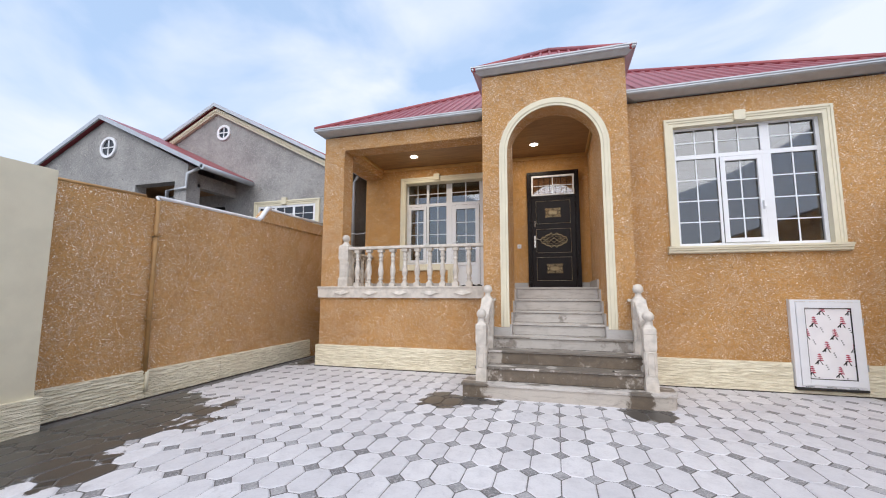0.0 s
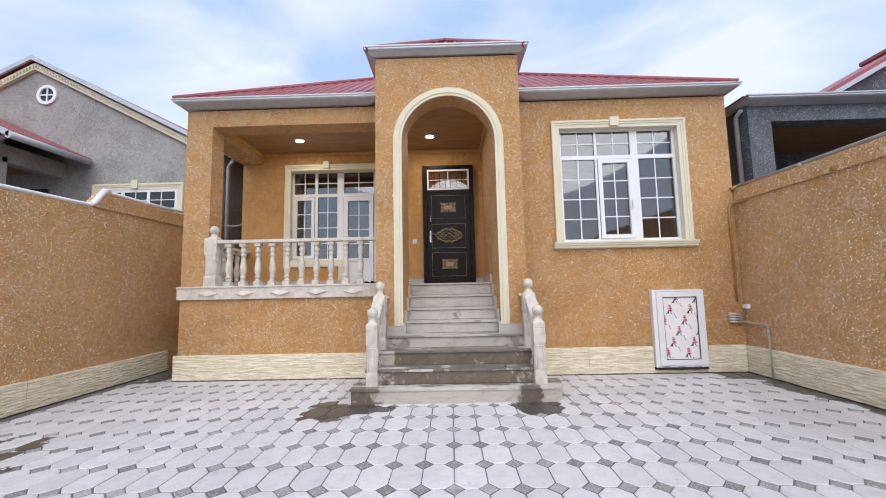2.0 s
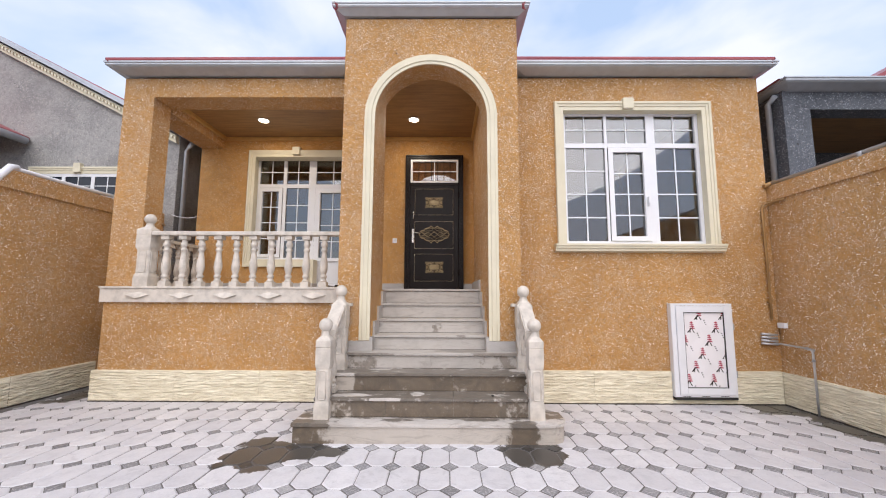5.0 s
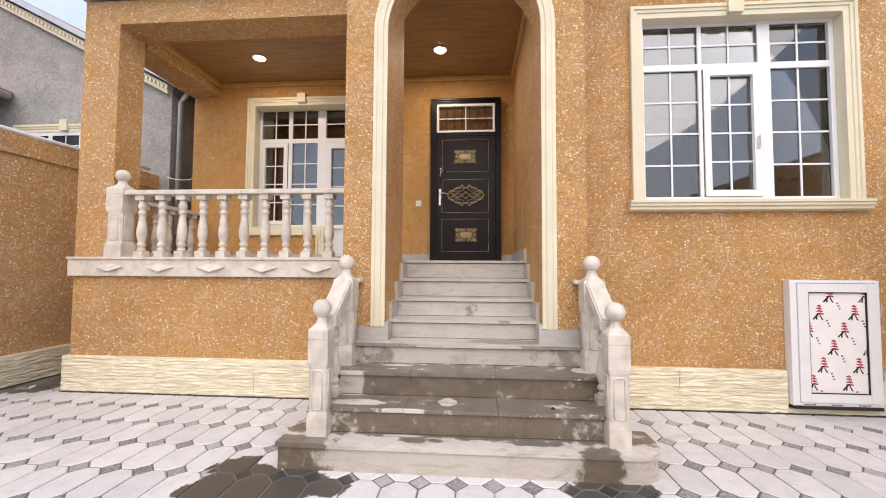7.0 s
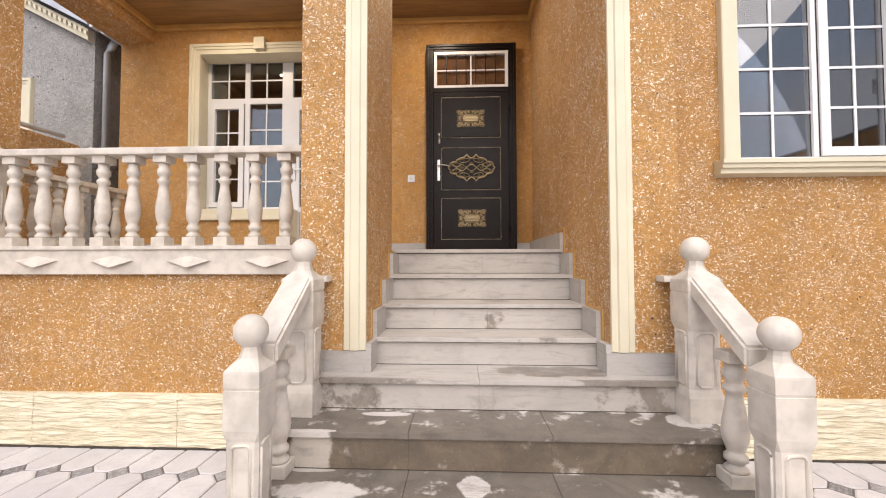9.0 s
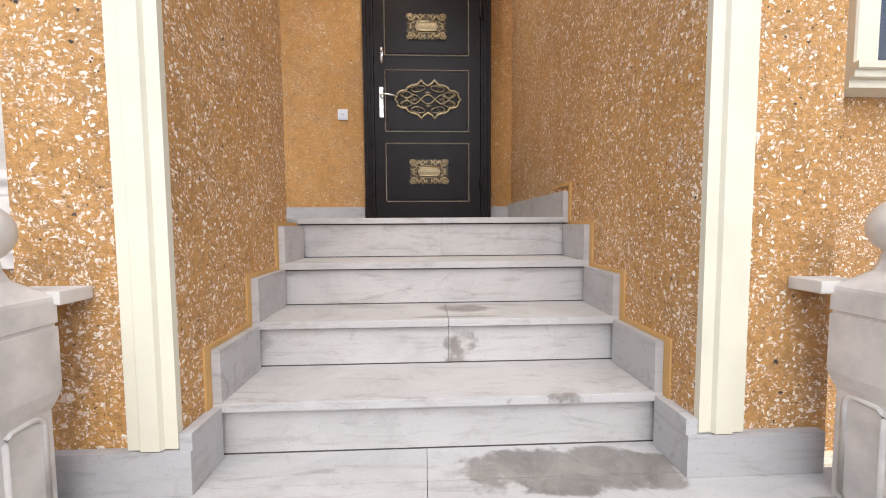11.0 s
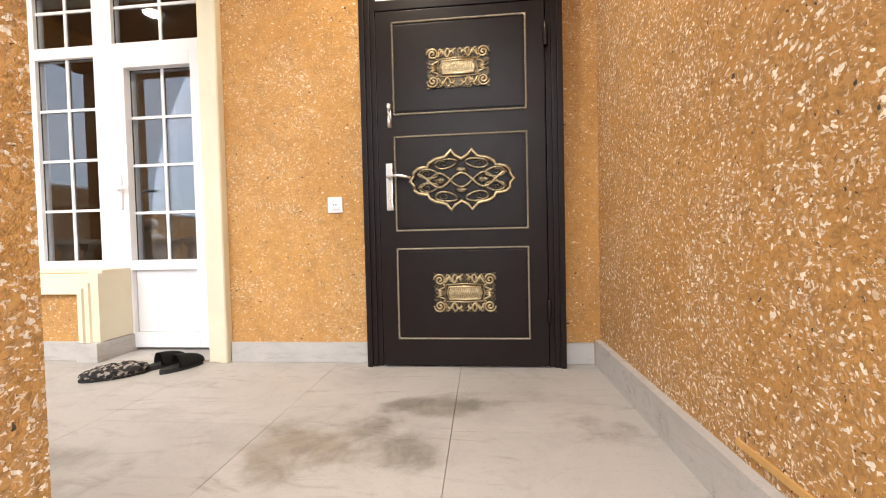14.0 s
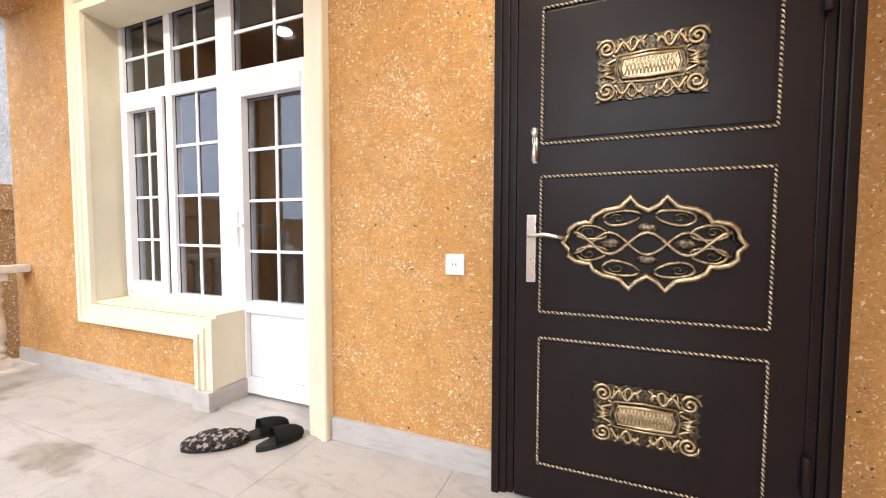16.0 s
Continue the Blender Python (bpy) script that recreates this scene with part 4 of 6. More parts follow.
def window_unit(name, x0, x1, z0, z1, y, cols, tz, label, sash_col, rows=4, trows=2, at=None):
    """A white window: outer frame, mullions, a transom, glazing bars and panes. cols: glass edges (a, b)."""
    w = thing(name, ((x0 + x1) / 2, y, z0), label, "window", kind="structure")
    F = 0.05
    lots = [(x0, x0 + F, y - .035, y + .035, z0, z1), (x1 - F, x1, y - .035, y + .035, z0, z1), (x0 + F, x1 - F, y - .035, y + .035, z0, z0 + F), (x0 + F, x1 - F, y - .035, y + .035, z1 - F, z1)]
    lots.append((x0 + F, x1 - F, y - .033, y + .033, tz - 0.035, tz + 0.035))
    for (a, b), (c, d) in zip(cols, cols[1:]):
        lots.append((b, c, y - .034, y + .034, z0 + F, tz - 0.035))
        lots.append((b, c, y - .034, y + .034, tz + 0.035, z1 - F))
    part("window_frame", boxes(*lots, bev=0.004), PVC, w)
    for k, (a, b) in enumerate(cols):
        for lo, hi, nr in ((z0 + F, tz - 0.035, rows), (tz + 0.035, z1 - F, trows)):
            aa, bb, l2, h2 = a, b, lo, hi
            if k == sash_col and nr == rows:
                s = 0.07
                part("sash", boxes((a + .003, a + s, y - .055, y + .02, lo + .003, hi - .003), (b - s, b - .003, y - .055, y + .02, lo + .003, hi - .003),
                                   (a + s, b - s, y - .055, y + .02, lo + .003, lo + s), (a + s, b - s, y - .055, y + .02, hi - s, hi - .003), bev=0.004), PVC, w)
                aa, bb, l2, h2 = a + s, b - s, lo + s, hi - s
                part("gasket", boxes((a - .004, a + .003, y - .038, y - .034, lo, hi), (b - .003, b + .004, y - .038, y - .034, lo, hi), (a + .003, b - .003, y - .038, y - .034, hi - .003, hi + .004)), BLACK, w, "thin dark gasket round the sash")
            part("gasket", boxes((aa - .002, aa + .003, y - .010, y - .005, l2, h2), (bb - .003, bb + .002, y - .010, y - .005, l2, h2), (aa + .003, bb - .003, y - .010, y - .005, h2 - .004, h2 + .001)), BLACK, w, "thin dark glazing gasket")
            g = boxes((aa - .004, bb + .004, y - .004, y + .004, l2 - .004, h2 + .004))
            pane = part("pane", g, GLASS, w, "dark reflecting glass pane")
            pane.visible_shadow = False
            bars = [((aa + bb) / 2 - .009, (aa + bb) / 2 + .009, y - .014, y - .005, l2, h2)]
            for r in range(1, nr):
                zz = l2 + (h2 - l2) * r / nr
                bars.append((aa, bb, y - .0145, y - .0055, zz - .009, zz + .009))
            part("glazing_bar", boxes(*bars), PVC, w)
    return w


# front window
win = window_unit("window_front", 1.873, 3.877, 2.16, 4.133, YF + 0.13, [(1.925, 2.492), (2.532, 3.110), (3.235, 3.812)], 3.628, "white three-light window with glazing bars in a cream surround", 1)
part("handle", boxes((3.064, 3.084, YF + 0.045, YF + 0.072, 2.72, 2.85), (3.064, 3.086, YF + 0.025, YF + 0.045, 2.83, 2.85), (3.062, 3.088, YF + 0.018, YF + 0.03, 2.74, 2.855), bev=0.004), PVC, win, "white window handle")
tr = solid("trim_front_window", moulding([(1.863, 2.16), (1.863, 4.115), (3.868, 4.115), (3.868, 2.16)], 0.13, STEPS, YF), CREAM, "cream stepped moulding round the front window", "trim")
part("keystone", boxes((2.72, 2.872, YF - 0.08, YF - 0.001, 4.125, 4.285), bev=0.01), CREAM, tr)
part("reveal", boxes((1.82, 1.872, YF - .001, YF + 0.095, 2.16, 4.134), (3.878, 3.93, YF - .001, YF + 0.095, 2.16, 4.134), (1.872, 3.878, YF - .001, YF + 0.095, 4.118, 4.16)), CREAM, tr)
bm = bmesh.new()
prism(bm, [(YF + 0.1, 2.154), (YF - 0.11, 2.150), (YF - 0.11, 2.122), (YF - 0.095, 2.117), (YF - 0.095, 2.09), (YF - 0.075, 2.085), (YF - 0.075, 2.052), (YF - .001, 2.036), (YF - .001, 2.09), (YF + 0.1, 2.09)], "x", 1.69, 4.045)
part("sill", bm, CREAM, tr)

# porch window with glazed door
WY = 9.355
pw = thing("window_porch", (-2.5, WY, FLOOR), "white porch window with a half-glazed door beside it", "window", kind="structure")
lots = [(-3.598, -3.54, WY - .035, WY + .035, 2.085, 4.168), (-3.54, -1.74, WY - .035, WY + .035, 4.108, 4.168), (-3.54, -2.50, WY - .035, WY + .035, 2.085, 2.145), (-3.54, -1.74, WY - .033, WY + .033, 3.535, 3.612),
        (-3.07, -3.004, WY - .034, WY + .034, 2.145, 4.108), (-2.561, -2.418, WY - .034, WY + .034, FLOOR + .005, 4.108), (-1.74, -1.612, WY - .035, WY + .035, FLOOR + .005, 4.168)]
part("window_frame", boxes(*lots, bev=0.004), PVC, pw)
for a, b, lo, hi, nr, kind in ((-3.54, -3.07, 2.145, 3.535, 4, "sash"), (-3.004, -2.561, 2.145, 3.535, 4, ""), (-3.54, -3.07, 3.612, 4.108, 2, ""), (-3.004, -2.561, 3.612, 4.108, 2, ""), (-2.418, -1.74, 3.612, 4.108, 2, ""), (-2.418, -1.74, FLOOR + 0.02, 3.535, 4, "door")):
    aa, bb, l2, h2 = a, b, lo, hi
    s = 0.07 if kind == "sash" else 0.102
    tgt = pw
    if kind:
        fr = [(a + .003, a + s, WY - .06, WY + .02, lo + .003, hi - .003), (b - s, b - .003, WY - .06, WY + .02, lo + .003, hi - .003), (a + s, b - s, WY - .06, WY + .02, lo + .003, lo + s), (a + s, b - s, WY - .06, WY + .02, hi - s, hi - .003)]
        aa, bb, l2, h2 = a + s, b - s, lo + s, hi - s
        if kind == "door":
            fr.append((aa, bb, WY - .06, WY + .02, 2.075, 2.142))
            l2 = 2.142
        tgt = part("door" if kind == "door" else "sash", boxes(*fr, bev=0.005), PVC, pw)
        if kind == "door":
            part("door_panel", boxes((aa, bb, WY - .025, WY, lo + s, 2.075)), PVC, tgt, "plain white lower door panel")
            part("handle", boxes((-2.385, -2.355, WY - .075, WY - .06, 2.49, 2.72), (-2.38, -2.36, WY - .11, WY - .075, 2.62, 2.64), (-2.38, -2.26, WY - .122, WY - .105, 2.62, 2.64), bev=0.004), PVC, tgt, "white lever handle")
    part("gasket", boxes((aa - .002, aa + .004, WY - .010, WY - .005, l2, h2), (bb - .004, bb + .002, WY - .010, WY - .005, l2, h2), (aa + .004, bb - .004, WY - .010, WY - .005, h2 - .005, h2 + .001)), BLACK, tgt, "thin dark glazing gasket")
    if kind:
        part("gasket", boxes((a - .004, a + .003, WY - .039, WY - .0352, lo, hi), (b - .003, b + .004, WY - .039, WY - .0352, lo, hi), (a + .003, b - .003, WY - .039, WY - .0352, hi - .003, hi + .004)), BLACK, pw, "thin dark gasket round the sash")
    if kind == "door":
        part("bead", boxes((aa, aa + .004, WY - .029, WY - .025, lo + s, 2.075), (aa + .004, bb, WY - .029, WY - .025, lo + s, lo + s + .004), (aa + .004, bb, WY - .029, WY - .025, 2.071, 2.075)), PIPE_GREY, tgt)
    pane = part("pane", boxes((aa - .004, bb + .004, WY - .004, WY + .004, l2 - .004, h2 + .004)), GLASS, tgt, "dark reflecting glass pane")
    pane.visible_shadow = False
    bars = [((aa + bb) / 2 - .009, (aa + bb) / 2 + .009, WY - .014, WY - .005, l2, h2)]
    for r in range(1, nr):
        zz = l2 + (h2 - l2) * r / nr
        bars.append((aa, bb, WY - .0145, WY - .0055, zz - .009, zz + .009))
    part("glazing_bar", boxes(*bars), PVC, tgt)
tp = solid("trim_porch_window", moulding([(-2.325, FLOOR + 0.12), (-2.325, 2.075), (-3.525, 2.075), (-3.525, 4.085), (-1.605, 4.085), (-1.605, FLOOR + 0.002)], 0.128, [(u, o) for u, o in STEPS], YB), CREAM, "cream stepped moulding round the porch window and door", "trim")
part("keystone", boxes((-2.80, -2.66, YB - 0.08, YB - 0.001, 4.12, 4.27), bev=0.008), CREAM, tp)
part("reveal_side", prism(bmesh.new(), [(-3.599, YB + .001), (-3.527, YB + .001), (-3.578, WY - .037), (-3.599, WY - .037)], "z", 2.096, 4.168), CREAM, tp)
part("reveal_side", boxes((-1.609, -1.60, YB + .001, WY - .037, FLOOR + .005, 4.168)), CREAM, tp)
part("reveal_head", boxes((-3.575, -1.61, YB + .001, WY - .037, 4.086, 4.168)), CREAM, tp)
part("low_jamb", boxes((-2.419, -2.326, YB + .001, WY - .037, FLOOR + 0.122, 2.07)), CREAM, tp)
part("jamb_base", boxes((-2.46, -2.315, YB - .065, WY - .04, FLOOR + .001, FLOOR + 0.118), bev=0.003), PLINTH, tp, "grey stone block under the jamb")
part("sill_board", boxes((-3.575, -2.326, YB + .002, WY - .036, 2.07, 2.094)), CREAM, tp)
part("threshold", boxes((-2.419, -1.611, YB + .001, YB + 0.299, FLOOR - 0.03, FLOOR + 0.004)), PLINTH, tp, "grey stone threshold")

# ---- front door ----
DY = 9.0
door = thing("front_door", (-0.057, DY, FLOOR), "dark brown steel front door with gilt rope mouldings and ornaments", "door", kind="structure")
lots = []
for k, (i, d) in enumerate(((0.0, 0.0), (0.028, 0.016), (0.056, 0.03))):
    e = i + 0.03
    y0 = DY - 0.008 + d * 0.8
    lots += [(-0.606 + i, -0.606 + e, y0, YB + 0.1, FLOOR + .001, 4.10 - i), (0.492 - e, 0.492 - i, y0, YB + 0.1, FLOOR + .001, 4.10 - i), (-0.606 + e, 0.492 - e, y0, YB + 0.1, 4.10 - e, 4.10 - i)]
part("door_frame", boxes(*lots, bev=0.004), DOOR_M, door)
part("transom_rail", boxes((-0.52, 0.406, DY - 0.005, YB + 0.05, 3.50, 3.555), bev=0.004), DOOR_M, door)
part("transom_frame", boxes((-0.51, -0.475, DY + .005, DY + .05, 3.56, 4.01), (0.362, 0.397, DY + .005, DY + .05, 3.56, 4.01), (-0.475, 0.362, DY + .005, DY + .05, 3.56, 3.59), (-0.475, 0.362, DY + .005, DY + .05, 3.975, 4.01)), PVC, door, "white frame of the light over the door")
part("glazing_bar", boxes((-0.064, -0.048, DY + .024, DY + .034, 3.59, 3.975), (-0.475, 0.362, DY + .0245, DY + .0335, 3.775, 3.79)), PVC, door, "white glazing bars")
for k in range(1, 7):
    bx = -0.475 + 0.837 * k / 7
    part("grille_bar", boxes((bx - .005, bx + .005, DY + .006, DY + .016, 3.57, 3.995)), DOOR_M, door)
# Rust-orange panel added behind the pane to turn it amber.
part("curtain", boxes((-0.475, 0.36, DY + .055, DY + .062, 3.585, 3.98)), RUST_PANEL, door, "rust-orange panel behind the light over the door")
part("pane", boxes((-0.48, 0.365, DY + .035, DY + .04, 3.585, 3.98)), GLASS, door, "glass light over the door").visible_shadow = False
leaf = part("door_leaf", boxes((-0.514, 0.400, DY, DY + 0.06, FLOOR + 0.012, 3.498), bev=0.005), DOOR_M, door)
PAN = ((1.690, 2.190), (2.292, 2.808), (2.932, 3.43))


def twist_rope(bm, p, q, r=0.0055):
    """A two-strand twisted cord from p to q."""
    p, q = Vector(p), Vector(q)
    L = (q - p).length
    n = max(8, int(L / 0.006))
    d = (q - p) / L
    s = d.cross(Vector((0, 1, 0)))
    for ph in (0, math.pi):
        pts = []
        for k in range(n + 1):
            t = ph + k * 0.006 * 2 * math.pi / 0.024 * (L / (n * 0.006))
            pts.append(p + (q - p) * k / n + (s * math.cos(t) + Vector((0, 1, 0)) * math.sin(t)) * r * 0.55)
        tube(bm, pts, r * 0.62, 4)


for z0, z1 in PAN:
    bm = bmesh.new()
    x0, x1, yy = -0.420, 0.298, DY - 0.004
    for p, q in (((x0, yy, z0), (x1, yy, z0)), ((x1, yy, z0), (x1, yy, z1)), ((x1, yy, z1), (x0, yy, z1)), ((x0, yy, z1), (x0, yy, z0))):
        twist_rope(bm, p, q)
    part("rope_moulding", bm, GOLD_LIGHT, leaf, "gilt twisted rope moulding")
    part("door_panel", boxes((x0 + .015, x1 - .015, DY - 0.006, DY, z0 + .015, z1 - .015), bev=0.002), DOOR_M, leaf)


def plaque(cx, cz, w, h):
    """A cast rectangular plaque: a hatched long cartouche in a double ridge, volutes in the corners, leafy scrolls between."""
    bm = bmesh.new()
    out = []
    N = 96
    for k in range(N):
        t = 2 * math.pi * k / N
        ct, st = math.cos(t), math.sin(t)
        e = 1.0 / max(abs(ct), abs(st))
        wob = 1 - 0.045 * (0.5 + 0.5 * math.cos(12 * t)) - 0.03 * math.cos(28 * t)
        out.append((cx + w / 2 * ct * e * wob, cz + h / 2 * st * e * wob))
    prism(bm, out, "y", DY - 0.006, DY - 0.013)

    def P(u, v, y=0.022):
        return (cx + u * w / 2, DY - y, cz + v * h / 2)
    hx, hz = 0.56, 0.30
    oct_ = [(-hx, 0), (-hx * .9, hz), (0, hz * 1.12), (hx * .9, hz), (hx, 0), (hx * .9, -hz), (0, -hz * 1.12), (-hx * .9, -hz)]
    prism(bm, [(cx + u * w / 2 * .94, cz + v * h / 2 * .92) for u, v in oct_], "y", DY - 0.013, DY - 0.021)
    tube(bm, [P(u, v, 0.022) for u, v in oct_], 0.0055, 5, closed=True)
    tube(bm, [P(u * 1.17, v * 1.40, 0.017) for u, v in oct_], 0.005, 5, closed=True)
    for k in range(-6, 7):
        for d in (-1, 1):
            tube(bm, [P(hx * 0.125 * k - 0.045 * d, -hz * .75, 0.0225), P(hx * 0.125 * k + 0.045 * d, hz * .75, 0.0225)], 0.0018, 4)
    for sx in (-1, 1):
        for sz in (-1, 1):
            # corner volute
            tube(bm, [(cx + sx * (w * 0.405 + h * 0.155 * (1 - k / 26) * math.cos(k * 0.5)), DY - 0.018 - 0.0003 * k, cz + sz * (h * 0.335 + h * 0.155 * (1 - k / 26) * math.sin(k * 0.5))) for k in range(24)], 0.0055, 5)
            # leafy scrolls along the long edge and a curl at its middle
            tube(bm, [P(sx * (0.10 + 0.56 * q), sz * (0.66 + 0.15 * math.sin(q * 11)), 0.020) for q in (i / 14 for i in range(15))], 0.0055, 5)
            tube(bm, [P(sx * (0.06 + 0.52 * q), sz * (0.84 + 0.09 * math.cos(q * 13)), 0.018) for q in (i / 14 for i in range(15))], 0.0045, 5)
            for q in range(5):
                u = sx * (0.10 + 0.115 * q)
                tube(bm, [P(u, sz * 0.56, 0.017), P(u + sx * 0.05, sz * 0.70, 0.023), P(u + sx * 0.03, sz * 0.90, 0.016)], 0.0036, 4)
            # side leaves
            tube(bm, [P(sx * (0.74 + 0.12 * math.sin(q * 6)), sz * (0.02 + 0.42 * q), 0.019) for q in (i / 9 for i in range(10))], 0.005, 5)
        for q in (-0.14, 0.0, 0.14):
            tube(bm, [P(sx * 0.68, q * .5, 0.018), P(sx * 0.82, q, 0.024), P(sx * 0.94, q * 1.6, 0.016)], 0.004, 4)
    return bm


part("ornament", plaque(-0.062, 3.165, 0.335, 0.215), RELIEF, leaf, "cast gilt scrollwork plaque")
part("ornament", plaque(-0.050, 1.945, 0.335, 0.215), RELIEF, leaf, "cast gilt scrollwork plaque")


def medallion(cx, cz, hw, hh):
    bm = bmesh.new()
    y = DY - 0.012
    # outer band: lobed outline with ogee points at the sides, top and bottom pair
    quarter = [(1.0, 0.0), (0.93, 0.14), (0.92, 0.30), (0.84, 0.42), (0.72, 0.46), (0.66, 0.45), (0.62, 0.60), (0.50, 0.72), (0.36, 0.76), (0.30, 0.80), (0.20, 1.0), (0.12, 0.82), (0.0, 0.70)]
    ring = [(x, z) for x, z in quarter] + [(-x, z) for x, z in quarter[-2::-1]] + [(-x, -z) for x, z in quarter[1:]] + [(x, -z) for x, z in quarter[-2:0:-1]]
    tube(bm, [(cx + x * hw, y, cz + z * hh) for x, z in ring], 0.0105, 6, closed=True)
    tube(bm, [(cx + x * hw * .93, y + .004, cz + z * hh * .90) for x, z in ring], 0.004, 5, closed=True)
    # woven waves along the length
    for ph in (1, -1):
        tube(bm, [(cx + u * hw * 0.86, y - .001 * ph, cz + ph * hh * 0.24 * math.sin(u * math.pi * 2.0 + math.pi / 2) + 0.0) for u in (k / 24 * 2 - 1 for k in range(25))], 0.0078, 5)
    # leaf-shaped eyes and loops
    for ex, ez, ew, eh in ((-0.42, 0, 0.14, 0.12), (0.42, 0, 0.14, 0.12), (0, 0.34, 0.14, 0.11), (0, -0.34, 0.14, 0.11)):
        bmesh.ops.create_uvsphere(bm, u_segments=10, v_segments=6, radius=1, matrix=Matrix.Translation((cx + ex * hw, DY - 0.008, cz + ez * hh)) @ Matrix.Diagonal((ew * hw, 0.007, eh * hh, 1)))
    for sx in (-1, 1):
        for sz in (-1, 1):
            for lx, lz, rx, rz, tw in ((0.68, 0.24, 0.19, 0.15, 0.3), (0.34, 0.54, 0.22, 0.15, -0.35)):
                pts = []
                for k in range(18):
                    a = 2 * math.pi * k / 18
                    u, v = rx * math.cos(a) * (1.0 - 0.25 * math.cos(a)), rz * math.sin(a)
                    pts.append((cx + sx * hw * (lx + u * math.cos(tw) - v * math.sin(tw)), y, cz + sz * hh * (lz + u * math.sin(tw) + v * math.cos(tw))))
                tube(bm, pts, 0.0068, 5, closed=True)
                tube(bm, [(cx + sx * hw * (lx + 0.09 * (1 - k / 14) * math.cos(k * .6)), y, cz + sz * hh * (lz + 0.11 * (1 - k / 14) * math.sin(k * .6))) for k in range(13)], 0.0035, 4)
    return bm


part("medallion", medallion(-0.055, 2.56, 0.282, 0.162), RELIEF, leaf, "openwork gilt medallion of woven loops")
hd = part("handle_plate", boxes((-0.472, -0.436, DY - 0.012, DY, 2.405, 2.665), bev=0.005), STEEL, leaf, "brushed steel handle plate")
bm = tube(bmesh.new(), [(-0.455, DY - 0.01, 2.585), (-0.455, DY - 0.05, 2.585), (-0.44, DY - 0.058, 2.587), (-0.40, DY - 0.058, 2.590), (-0.36, DY - 0.056, 2.583), (-0.325, DY - 0.05, 2.575)], 0.0075, 8)
part("lever", bm, STEEL, hd)
bm = bmesh.new()
lathe(bm, [(0.011, 2.955), (0.014, 2.965), (0.014, 2.985), (0.009, 2.992)], -0.445, DY - 0.012, 12)
box(bm, -0.455, -0.435, DY - 0.012, DY, 2.86, 2.99, bev=0.004)
lathe(bm, [(0.005, 2.955), (0.010, 2.90), (0.012, 2.868), (0.004, 2.862)], -0.445, DY - 0.018, 10)
part("door_knocker", bm, STEEL, leaf, "small steel upper lock pull")
for zz in (1.78, 3.25):
    part("hinge", lathe(bmesh.new(), [(0.011, zz), (0.013, zz + .004), (0.013, zz + .12), (0.011, zz + .124)], 0.403, DY - 0.012, 10), DOOR_M, door)

# doorbell / socket
sw = thing("wall_switch", (-0.80, YB, 2.455), "small square white wall switch on the stucco beside the door", "switch")
part("plate", boxes((-0.845, -0.758, YB - 0.014, YB - 0.001, 2.408, 2.50), bev=0.005), PVC, sw)
part("rocker", boxes((-0.828, -0.775, YB - 0.019, YB - 0.014, 2.428, 2.480), bev=0.003), PVC, sw)
part("slot", boxes((-0.812, -0.807, YB - 0.0195, YB - 0.0185, 2.45, 2.46), (-0.796, -0.791, YB - 0.0195, YB - 0.0185, 2.45, 2.46)), BLACK, sw)


# ---- ceiling lamps ----
def ceiling_lamp(x, y):
    t = thing("ceiling_light", (x, y, 4.48), "round white recessed light glowing in the porch ceiling", "ceiling light", "ceiling lights of the porch")
    bm = bmesh.new()
    lathe(bm, [(0.085, 4.479), (0.10, 4.474), (0.10, 4.468), (0.085, 4.466)], x, y, 24)
    part("rim", bm, PVC, t)
    part("diffuser", lathe(bmesh.new(), [(0.08, 4.466), (0.08, 4.460)], x, y, 24), LAMP, t)
    l = new("lamp", bpy.data.lights.new("lamp", "AREA"))
    l.data.shape, l.data.size, l.data.energy, l.data.color = "DISK", 0.15, 10, (1.0, 0.88, 0.70)
    l.location = (x, y, 4.455)


ceiling_lamp(-3.04, 8.30)
ceiling_lamp(-0.40, 8.26)

# ---- balustrades ----


def baluster_mesh(h):
    """A turned stone baluster with square ends, standing at the origin."""
    bm = bmesh.new()
    box(bm, -0.055, 0.055, -0.055, 0.055, 0, 0.07, bev=0.006)
    box(bm, -0.055, 0.055, -0.055, 0.055, h - 0.06, h, bev=0.006)
    z = lambda t: 0.07 + (h - 0.13) * t
    lathe(bm, [(0.048, z(0)), (0.048, z(.03)), (0.034, z(.06)), (0.034, z(.08)), (0.047, z(.10)), (0.047, z(.14)), (0.034, z(.17)), (0.038, z(.20)), (0.050, z(.27)), (0.055, z(.35)), (0.052, z(.43)), (0.042, z(.55)),
               (0.034, z(.66)), (0.032, z(.71)), (0.045, z(.735)), (0.045, z(.77)), (0.033, z(.795)), (0.033, z(.82)), (0.047, z(.85)), (0.047, z(.91)), (0.036, z(.94)), (0.04, z(1.0))], 0, 0, 14)
    return to_mesh("baluster", bm, STONE)


